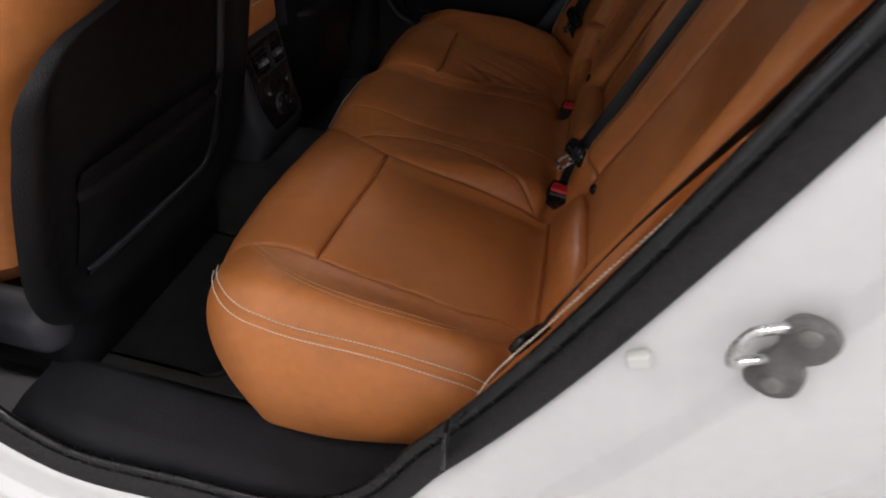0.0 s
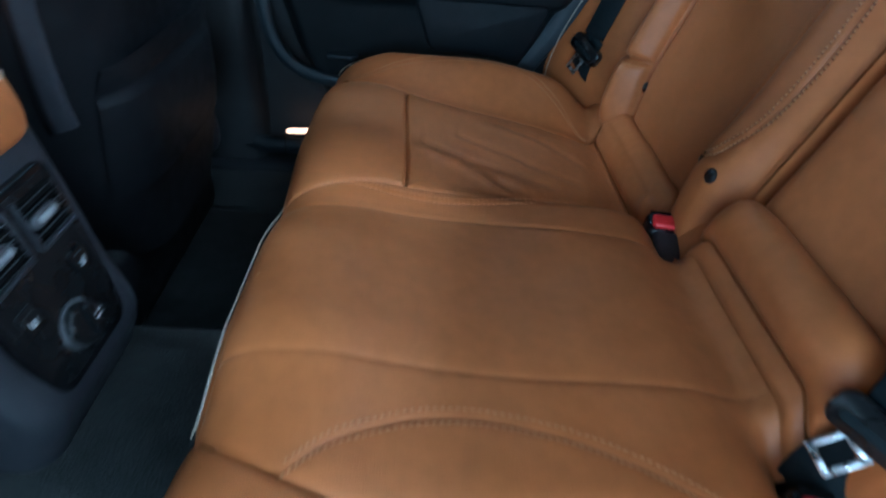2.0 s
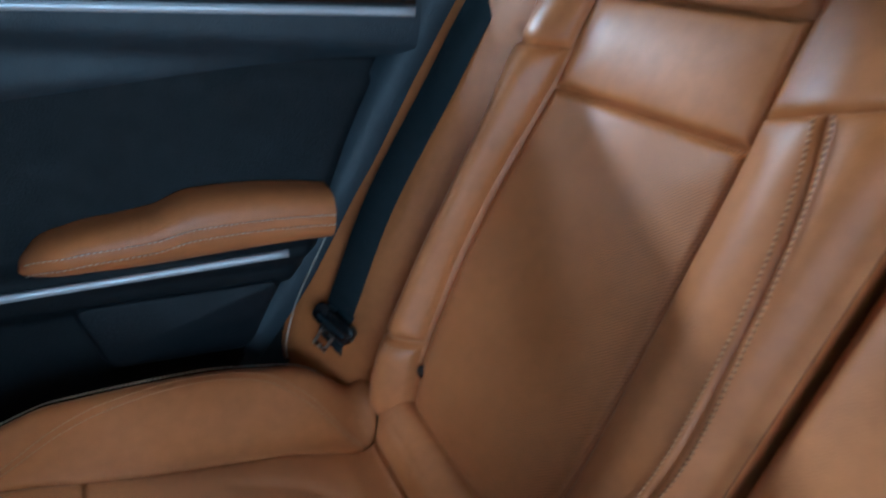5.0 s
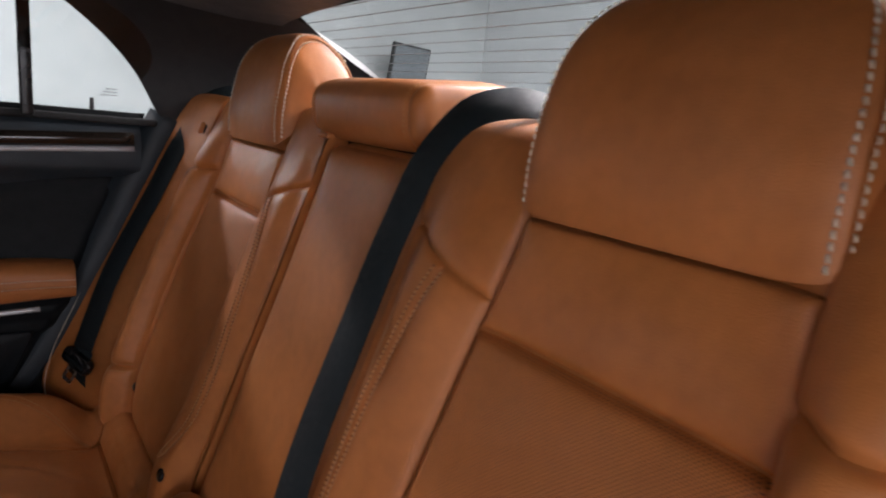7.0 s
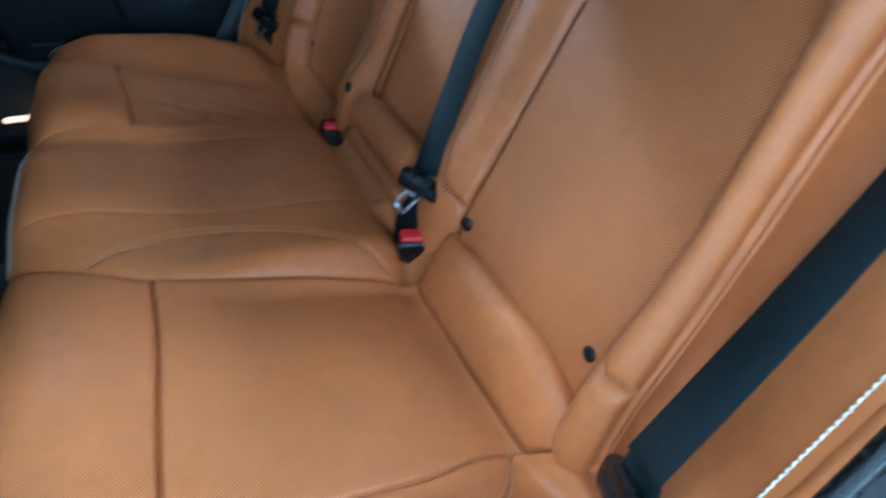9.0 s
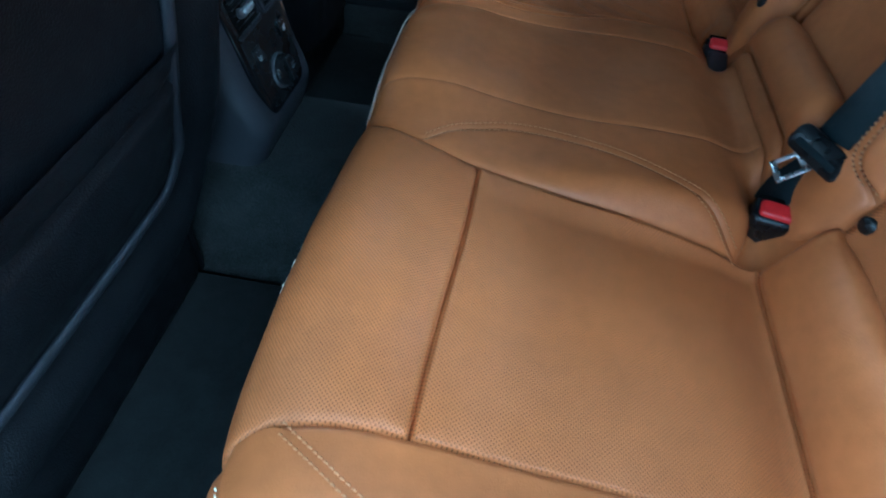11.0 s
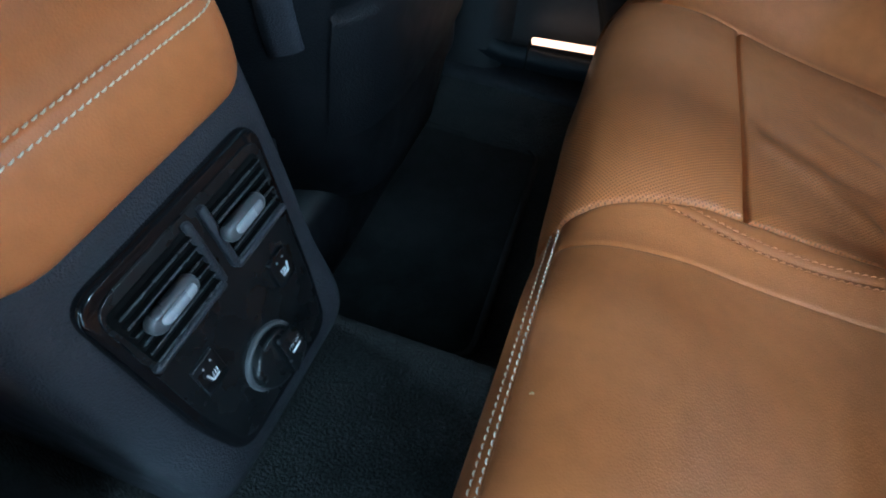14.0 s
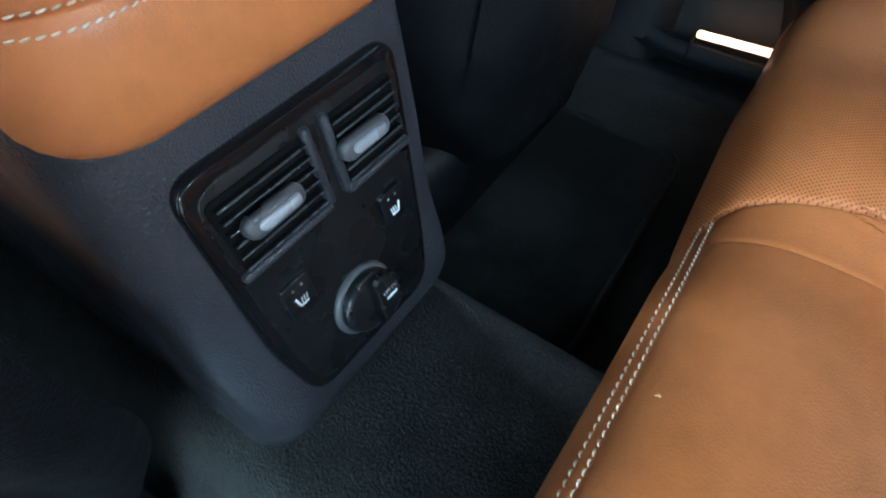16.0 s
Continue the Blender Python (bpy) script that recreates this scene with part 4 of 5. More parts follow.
def headrest(parent, side):
    yc = side * 0.389
    part("headrest_core", box_bm(0.735, 0.80, min(side * 0.31, side * 0.46), max(side * 0.31, side * 0.46), 1.15, 1.25, 0.02), LEATHER, parent, "headrest filling")
    prof = smooth_path([(0.681, 0, 1.156), (0.680, 0, 1.200), (0.687, 0, 1.248), (0.700, 0, 1.295), (0.727, 0, 1.328), (0.757, 0, 1.333), (0.791, 0, 1.308), (0.820, 0, 1.262), (0.838, 0, 1.19)], 44)
    width = spline([(1.10, 0.115), (1.22, 0.113), (1.275, 0.108), (1.31, 0.098), (1.329, 0.086), (1.35, 0.074)])
    rows, left, right = [], [], []
    for p in prof:
        w = width(p.z) * (1.0 if side > 0 else 1.055)
        r = []
        for j in range(25):
            s = -1 + 2 * j / 24
            s = math.copysign(1 - (1 - abs(s)) ** 1.25, s)
            d = (1 - abs(s)) * w
            n = (Vector((0.758, 0, 1.225)) - p).normalized()
            r.append(Vector((p.x, yc + s * w, p.z)) - n * (0.006 * (1 - math.exp(-d / 0.02)) - 0.004 * math.exp(-(d / 0.005) ** 2)))
        rows.append(r)
        left.append(r[0])
        right.append(r[-1])
    face = grid_mesh("headrest", rows, LEATHER, parent, "tan leather headrest with cream stitched edges")
    for edge, sg in ((left, -1), (right, 1)):
        cen = Vector((0.758, yc + sg * (0.121 if side > 0 else 0.125), 1.225))
        rows2 = []
        for k in range(15):
            u = (k / 14) ** 1.3
            ease = 1 - (1 - u) ** 2
            rows2.append([Vector((e.x + (cen.x - e.x) * u, e.y + (cen.y - e.y) * ease + sg * (0.006 * ease - 0.003 * math.exp(-(u * 10) ** 2)), e.z + (cen.z - e.z) * u)) for e in edge])
        grid_mesh("side_cheek", rows2, LEATHER, face, "tan leather headrest cheek")
        line = []
        for e in edge[1:31]:
            n = (e - Vector((0.758, yc, 1.225)))
            n.y = 0
            n.normalize()
            line.append((e + n * 0.0050 - Vector((0, sg * 0.0050, 0)), n))
        stitching("stitching", line, THREAD, face, 0.0066, 0.005, 0.0011, "cream stitching")
        line = [(e.lerp(cen, 0.055) + Vector((0, (cen.y - e.y) * 0.05 + sg * 0.0016, 0)), (n * 0.6 + Vector((0, sg, 0))).normalized()) for e, (q, n) in zip(edge[1:31], line)]
        stitching("stitching", line, THREAD, face, 0.0066, 0.005, 0.0011, "cream stitching")
    return face


def plug_button(name, parent, at, normal):
    bm = bmesh.new()
    bmesh.ops.create_uvsphere(bm, u_segments=18, v_segments=10, radius=0.0095)
    for v in bm.verts:
        v.co.z *= 0.42
    q = Vector(normal).to_track_quat("Z", "Y").to_matrix().to_4x4()
    bm.transform(Matrix.Translation(at) @ q)
    return part(name, bm, BLACK_SMOOTH, parent, "round black plastic anchor cover")


for side in (-1, 1):
    br = thing("folding_rear_seat", "tan leather rear backrest with perforated insert and fixed headrest", "car seat", (0.6, side * 0.36, 0.60), "backrests of the rear bench")
    P = lambda nm, c0, c1, lo, hi, mt, lb, **k: panel(nm, back_surface, c0, c1, lo, hi, mt, br, side, label=lb, flip=1, **k)
    P("insert", 0.56, 1.045, in_seam, out_seam, LEATHER_PERF, "perforated tan leather back insert", n=56, m=44, puff=0.008, tuck=0.010, r=0.004)
    P("shoulder_pad", 1.045, 1.15, in_seam, out_seam, LEATHER, "smooth tan leather shoulder pad", n=30, m=36, puff=0.007, tuck=0.009, r=0.0035)
    P("shoulder_top", 1.15, 1.28, in_seam, out_seam, LEATHER, "smooth tan leather top", n=10, m=20, puff=0.004, open_ends=(0, 1, 0, 0))
    Q = lambda nm, c0, c1, lo, hi, mt, lb, **k: panel(nm, inner_surface, c0, c1, lo, hi, mt, br, side, label=lb, flip=1, **k)
    Q("inner_bolster", 0.56, 1.085, in_edge, in_arc, LEATHER, "smooth tan leather inner bolster", n=50, m=20, puff=0.004, tuck=0.0035, r=0.0025, open_ends=(1, 0, 1, 0))
    Q("bolster_inlay", 0.688, 1.085, in_arc, in_seam, LEATHER, "smooth tan leather inlay", n=40, m=16, puff=0.004, tuck=0.0035, r=0.0025)
    Q("inner_shoulder", 1.085, 1.28, in_edge, in_seam, LEATHER, "smooth tan leather inner shoulder", n=24, m=20, puff=0.004, tuck=0.005, r=0.003, open_ends=(0, 1, 1, 0))
    P("lower_cuff", 0.56, 0.70, out_seam, out_edge, LEATHER, "tan leather bolster foot", n=18, m=24, puff=0.010, tuck=0.008, r=0.004)
    P("outer_bolster", 0.70, 1.088, out_seam, out_edge, LEATHER, "smooth rounded tan leather bolster", n=40, m=26, puff=0.009, tuck=0.008, r=0.004)
    P("outer_shoulder", 1.088, 1.28, out_seam, out_edge, LEATHER, "smooth tan leather outer shoulder", n=24, m=26, puff=0.005, tuck=0.006, r=0.004, open_ends=(0, 1, 0, 0))
    rows = [[back_surface(0.57 + 0.69 * i / 40, side * (0.138 + 0.448 * j / 50)) + Vector((0.011, 0, -0.003)) for j in range(51)] for i in range(41)]
    grid_mesh("under_lining", rows, LEATHER, br, "tan leather lining under the seams")
    # closing face at the inner edge and the back
    rows = [[back_surface(0.56 + 0.70 * i / 30, side * 0.1335) + Vector((0.13 * k / 3, 0, 0)) for k in range(4)] for i in range(31)]
    grid_mesh("inner_face", rows, LEATHER, br, "tan leather inner edge")
    part("back_board", box_bm(0.80, 0.83, min(side * 0.14, side * 0.70), max(side * 0.14, side * 0.70), 0.50, 1.205, 0.004), CARPET, br, "black carpeted back board")
    for off in (0.0058, -0.0058):
        stitching("stitching", seam_points(inner_surface, 0.692, 1.08, in_arc, side, off, 0.0026, flip=1), THREAD_TAN, br, 0.0056, 0.0034, 0.0012, "tan double stitching")
        stitching("stitch_holes", seam_points(inner_surface, 0.6948, 1.08, in_arc, side, off, 0.0022, flip=1), THREAD_HOLE, br, 0.0056, 0.0022, 0.0012, "dark pricked stitch holes")
    for dc in (-0.008, 0.006):
        for c0 in (0.70, ):
            pts = []
            for i in range(30):
                y = side * (out_seam(c0) + 0.006 + (out_edge(c0) - out_seam(c0) - 0.012) * i / 29)
                p, nn = surf_point(back_surface, c0 + dc, y)
                pts.append((p + nn * 0.0035, nn))
            stitching("stitching", pts, THREAD_TAN, br, 0.006, 0.0042, 0.0008, "tan double stitching")
    headrest(br, side)
    # tab that releases the folding backrest
    bm = bmesh.new()
    rot = Euler((0, radians(19), 0)).to_matrix()
    rounded_box(bm, (0.010, 0.011, 0.024), (0.655, side * 0.588, 1.158), 0.004, rot)
    tab = part("release_tab", bm, LEATHER, br, "tan leather release tab")
    # black box that stands in for the shadow on the tab's outer side
    bm = bmesh.new()
    rounded_box(bm, (0.008, 0.006, 0.019), (0.662, side * 0.594, 1.156), 0.0028, rot)
    part("tab_shade", bm, BLACK_SMOOTH, tab, "black piece in place of the shadow beside the tab")
for c, y, out in ((0.664, -0.252, 0.003), (0.668, -0.506, 0.003), (0.671, 0.259, 0.003), (0.664, 0.519, 0.001), (0.691, 0.174, 0.003)):
    p, nn = surf_point(back_surface, c, y)
    plug_button("anchor_cover", bpy.data.objects["folding_rear_seat" if y < 0 else "folding_rear_seat.001"], p + nn * out, nn)

# ---- side wings beside the backrests ----
for side in (-1, 1):
    wg = thing("seat_side_wing", "tan leather side wing filling the gap beside the backrest", "car seat", (0.5, side * 0.65, 0.60), "wings of the rear bench")
    wing_out = spline([(0.55, 0.718), (0.7, 0.722), (0.9, 0.724), (1.0, 0.722), (1.20, 0.712)])

    def wing_surface(c, y):
        x, z = BACK(max(c, 0.58))
        z -= max(0.0, 0.58 - c)
        w = abs(y)
        u = min(max((w - 0.585) / 0.137, 0), 1.1)
        x -= 0.013 + (0.114 - 0.115 * (min(c, 1.2) - 0.6)) * (0.75 * u + 0.25 * u * u)
        return Vector((x, y, z))
    panel("wing", wing_surface, 0.50 if side > 0 else 0.575, 1.235, lambda c: out_edge(c) - 0.010, wing_out, LEATHER, wg, side, 46, 20, 0.006, 0.004, flip=1, open_ends=(0, 1, 0, 0), label="smooth tan leather wing panel")
    cord = [wing_surface(0.60 + 0.66 * i / 60, side * (out_edge(0.60 + 0.66 * i / 60) + 0.002)) for i in range(61)]
    grid_mesh("piping", [[p + Vector((-0.001 + 0.0042 * math.cos(k * math.pi / 4), 0.0042 * math.sin(k * math.pi / 4), 0)) for k in range(8)] for p in cord], LEATHER, wg, "tan leather piping", closed=True)
    stitching("stitching", seam_points(wing_surface, 0.59, 1.20, wing_out, side, -0.003, 0.005, flip=1, n=120), THREAD, wg, 0.0056, 0.0050, 0.0012, "cream stitching")
    rows = []
    for i in range(41):
        c = 0.575 + 0.655 * i / 40
        p = wing_surface(c, side * wing_out(c))
        rows.append([p + Vector((0.005, 0, 0)), p + Vector((-0.004, side * 0.006, 0)), p + Vector((0.000, side * 0.016, 0)), p + Vector((0.03, side * 0.024, 0)), p + Vector((0.09, side * 0.026, 0))])
    grid_mesh("edge_roll", rows, LEATHER, wg, "tan leather edge roll")

# ---- centre armrest and centre head pad ----
ca = thing("folding_centre_seat", "folded-up tan leather centre armrest in the backrest", "armrest", (0.58, 0.0, 0.68))


def arm_surface(c, y):
    x, z = BACK(c)
    return Vector((x + 0.006, y, z))


panel("front", arm_surface, 0.60, 1.180, lambda c: -0.127, lambda c: 0.127, LEATHER, ca, 1, 40, 24, 0.012, 0.012, 0.008, flip=1, label="smooth tan leather armrest face")
part("core", box_bm(0.71, 0.80, -0.128, 0.128, 0.66, 1.180, 0.02), LEATHER, ca, "tan leather armrest body")
# added black block that paints the dark gap under the head pad
part("gap_filler", box_bm(0.725, 0.81, -0.132, 0.132, 1.10, 1.205, 0.01), VENT_DARK, ca, "black filler block added as shade in the gap above the armrest")
bm = bmesh.new()
rounded_box(bm, (0.012, 0.030, 0.008), (0.682, 0.108, 1.186), 0.003)
part("pull_loop", bm, LEATHER, ca, "small tan leather pull loop")
hp = thing("centre_head_pad", "low tan leather head pad over the centre armrest", "headrest", (0.74, 0.03, 1.18))
rows = []
tilt6 = Euler((0, radians(-6), 0)).to_matrix()
ends = [(0.0, 0.030), (0.0, 0.020), (0.002, 0.012), (0.005, 0.0065), (0.009, 0.003), (0.014, 0.001), (0.0175, 0.0012), (0.0195, 0.0034), (0.0215, 0.0034), (0.0235, 0.0010), (0.030, -0.0010), (0.05, -0.0025), (0.09, -0.0035)]
for y, inset in [(-0.0925 + e, q) for e, q in ends] + [(0.1825 - e, q) for e, q in ends[::-1]]:
    sec = round_rect(-0.080 + inset, -0.039 + inset, 0.080 - inset, 0.039 - inset, max(0.030 - inset, 0.006), 6)
    rows.append([Vector((0.767, y, 1.228)) + tilt6 @ Vector((u, 0.0015 * noise.noise(Vector((u * 20, y * 12, v * 20))), v)) for u, v in sec])
grid_mesh("pad", rows, LEATHER, hp, "smooth tan leather pad with stitched end seams", closed=True, caps=True)
for y in (-0.0655, 0.1555):
    sec = round_rect(-0.0795, -0.0385, 0.0795, 0.0385, 0.030, 6)
    ring = [(Vector((0.767, y, 1.228)) + tilt6 @ Vector((u, 0, v)), (tilt6 @ Vector((u * 0.5, 0, v))).normalized()) for u, v in sec]
    stitching("stitching", ring + ring[:1], THREAD_TAN, hp, 0.006, 0.0042, 0.0008, "tan stitching along the end seam")

# ---- belts and buckles ----


def tongue(parent, at, along, normal, hang, drop=None):
    """Black slotted grip and bright latch plate at the end of a belt."""
    t = Vector(along).normalized()
    n = Vector(normal).normalized()
    w = t.cross(n).normalized()
    n = w.cross(t).normalized()

    def place(u, v, z):
        return Vector(at) + w * u + t * v + n * z
    outer = round_rect(-0.037, -0.016, 0.037, 0.014, 0.010)
    grip = outline_solid("grip", outer, lambda u, v, z: place(u, v, z - 0.006), 0.013, BLACK_SMOOTH, parent, "black plastic belt grip", 0.004)
    outline_solid("slot", round_rect(-0.027, -0.001, 0.027, 0.006, 0.003), lambda u, v, z: place(u, v, z + 0.0065), 0.001, WEBBING, grip)
    # latch plate as a frame of four bars
    if drop is not None:
        t = Vector(drop).normalized()
        w = t.cross(n).normalized()
        n = w.cross(t).normalized()
    bm = bmesh.new()
    m3 = Matrix((w, t, n)).transposed()
    for cu, cv, su, sv in ((-0.0105, 0.028, 0.005, 0.034), (0.0105, 0.028, 0.005, 0.034), (0.0, 0.043, 0.026, 0.007), (0.0, 0.016, 0.026, 0.008)):
        rounded_box(bm, (su, sv, 0.0026), place(cu + hang, cv, 0.0), 0.0011, m3, 2)
    part("latch_plate", bm, STEEL, parent, "plated steel latch plate")


def belt(label, pts, normals, grip_at, grip_dir, grip_n, tail, hang=0.0, width=0.047, drop=None):
    b = thing("seat_belt", label, "seat belt", pts[-1], "rear seat belts")
    path = smooth_path(pts, 50)
    nn = [Vector(normals[0]).lerp(Vector(normals[1]), i / 49).normalized() for i in range(50)]
    ribbon("webbing", path, nn, width, 0.0016, WEBBING, b, "dark woven webbing")
    tp = smooth_path(tail, 20)
    tn = [Vector(normals[1]).normalized()] * 20
    ribbon("lap_webbing", tp, tn, width, 0.0016, WEBBING, b, "dark woven webbing")
    tongue(b, grip_at, grip_dir, grip_n, hang, drop)
    return b


for side, by, bx in ((-1, 0.655, -0.012), (1, 0.656, -0.010)):
    belt("charcoal shoulder belt hanging in front of the leather side wing",
         [(0.90, side * 0.660, 1.250), (0.80, side * 0.655, 1.252), (0.715 + bx, side * (by + 0.004), 1.222), (0.652 + bx, side * by, 1.135), (0.586 + bx, side * by, 1.0), (0.515 + bx, side * by, 0.85), (0.453, side * 0.645, 0.705)],
         ((-0.80, 0.45 * -side, 0.5) if side > 0 else (-0.38, 0.88, 0.22), (-0.80, -0.55, 0.3) if side > 0 else (-0.80, 0.28, 0.42)), (0.444, side * 0.646, 0.680), (-0.42, side * 0.16, -0.9), (-0.80, -side * 0.55, 0.30),
         [(0.457, side * 0.646, 0.705), (0.446, side * 0.656, 0.66), (0.446, side * 0.666, 0.61), (0.46, side * 0.672, 0.56)], width=0.047 if side > 0 else 0.043)
belt("charcoal centre belt hanging over the backrest beside the armrest",
     [(0.80, -0.205, 1.243), (0.745, -0.188, 1.248), (0.706, -0.162, 1.234), (0.686, -0.132, 1.193), (0.660, -0.116, 1.115), (0.618, -0.109, 0.99), (0.572, -0.114, 0.87), (0.530, -0.138, 0.775), (0.490, -0.170, 0.698)],
     ((-0.85, -0.1, 0.5), (-0.90, -0.20, 0.35)), (0.484, -0.175, 0.684), (-0.45, -0.20, -0.88), (-0.75, -0.40, 0.48),
     [(0.498, -0.176, 0.70), (0.486, -0.170, 0.655), (0.474, -0.164, 0.62), (0.472, -0.164, 0.56)], drop=(-0.62, 0.10, -0.72))


def buckle(label, at, tilt, turn):
    b = thing("belt_buckle", label, "buckle", at, "buckles of the rear bench")
    rot = Euler((0, radians(tilt), radians(turn))).to_matrix()
    bm = bmesh.new()
    rounded_box(bm, (0.034, 0.066, 0.064), Vector(at) + rot @ Vector((0, 0, -0.032)), 0.008, rot)
    part("housing", bm, BLACK_SMOOTH, b, "black plastic buckle housing")
    bm = bmesh.new()
    rounded_box(bm, (0.021, 0.054, 0.013), Vector(at) + rot @ Vector((-0.0005, 0, -0.0008)), 0.005, rot, 4)
    part("release_button", bm, RED, b, "red release button")
    bm = bmesh.new()
    rounded_box(bm, (0.006, 0.058, 0.003), Vector(at) + rot @ Vector((0.0135, 0, 0.0)), 0.0012, rot)
    part("tongue_slot", bm, VENT_DARK, b, "dark slot for the latch plate")
    return b


buckle("black belt buckle with red button sunk beside the centre roll", (0.478, -0.196, 0.6165), -18, 76)
bf = buckle("black belt buckle with red button standing by the far seat", (0.482, 0.192, 0.611), -18, 82)
bm = bmesh.new()
rounded_box(bm, (0.080, 0.054, 0.014), (0.475, 0.143, 0.590), 0.006, Euler((0, radians(-16), radians(80))).to_matrix())
part("boot", bm, BLACK, bf, "soft black rubber boot")

# ---- console between the front seats ----
con = thing("centre_console", "black grained console with rear vents and tan leather lid", "console", (-0.3, 0, 0.48))
RAKE = 0.26
RISE = 0.061
PX = lambda z: -0.1754 - RAKE * (z - 0.62)
KN = 1 / math.hypot(1, RAKE)
LEAN = math.degrees(math.atan(RAKE))


def face(u, v, w):
    w -= 0.007
    z = v + RISE
    return Vector((PX(z) + w * KN, u, z + w * RAKE * KN))


rows = []
half = spline([(0.470, 0.101), (0.50, 0.100), (0.53, 0.101), (0.56, 0.103), (0.60, 0.106), (0.66, 0.110), (0.72, 0.113), (0.77, 0.114)])
back_x = spline([(0.470, -0.176), (0.49, -0.170), (0.515, -0.160), (0.535, -0.157), (0.555, PX(0.555) - 0.004), (0.58, PX(0.58) - 0.008), (0.66, PX(0.66) - 0.008), (0.72, PX(0.72) - 0.008), (0.77, PX(0.77) - 0.008)])
for i in range(45):
    z = 0.470 + 0.295 * i / 44
    h, xr = half(z), back_x(z)
    r = 0.030
    row = [(-0.75, -h, z), (-0.5, -h, z), (-0.32, -h, z)]
    for k in range(9):
        a = math.pi / 2 * k / 8
        row.append((xr - r + r * math.sin(a), -h + r - r * math.cos(a), z))
    for k in range(1, 8):
        row.append((xr, (-h + r) + (2 * h - 2 * r) * k / 8, z))
    for k in range(9):
        a = math.pi / 2 * (1 - k / 8)
        row.append((xr - r + r * math.sin(a), h - r + r * math.cos(a), z))
    row += [(-0.32, h, z), (-0.5, h, z), (-0.75, h, z)]
    rows.append(row)
grid_mesh("console_body", rows, BLACK, con, "black grained plastic console body")
# lid: lower leather band and upper pad
lid = None
rows = []
hw, lc = 0.110, -0.002
for i in range(65):
    u = i / 64
    zz = 0.733 + 0.155 * u
    back = PX(0.733) - RAKE * (zz - 0.733) * 0.75 - 0.085 * max(0, (u - 0.54) / 0.46) ** 2.2 + 0.005 * math.sin(math.pi * min(u / 0.5, 1)) - 0.012 + 0.015 * (1 - math.exp(-u / 0.035))
    if u > 0.54:
        zz = 0.733 + 0.155 * (0.54 + 0.46 * math.sin((u - 0.54) / 0.46 * math.pi / 2) * 0.75)
    r = 0.045
    row = [(-0.62, -hw, zz), (-0.40, -hw, zz)]
    for k in range(11):
        a = math.pi / 2 * k / 10
        row.append((back - r + r * math.sin(a), -hw + r - r * math.cos(a), zz))
    for k in range(1, 6):
        row.append((back, (-hw + r) + (2 * hw - 2 * r) * k / 6, zz))
    for k in range(11):
        a = math.pi / 2 * (1 - k / 10)
        row.append((back - r + r * math.sin(a), hw - r + r * math.cos(a), zz))
    row += [(-0.40, hw, zz), (-0.62, hw, zz)]
    g = 0.0035 * math.exp(-((u - 0.398) / 0.016) ** 2)
    tuck = 0.07 * math.exp(-u / 0.035)
    rows.append([(x - g, lc + y * (1.006 - g * 8 - tuck), z) for x, y, z in row])
rows.append([(x - 0.05, y * 0.6, z + 0.004) for x, y, z in rows[-1]])
rows.append([(min(x, -0.42), y * 0.1, z + 0.002) for x, y, z in rows[-1]])
lid = grid_mesh("lid", rows, LEATHER, con, "tan leather console lid")
for k in (24, 27):
    base = rows[k]
    line = []
    for p, q in zip(base[2:-2], base[3:-1]):
        p = Vector(p)
        n = Vector((p.x + 0.32, p.y * 1.2, 0.01)).normalized()
        line.append((p + n * 0.0008, n))
    stitching("stitching", line, THREAD, lid, 0.0048, 0.0036, 0.00062, "cream double stitching")
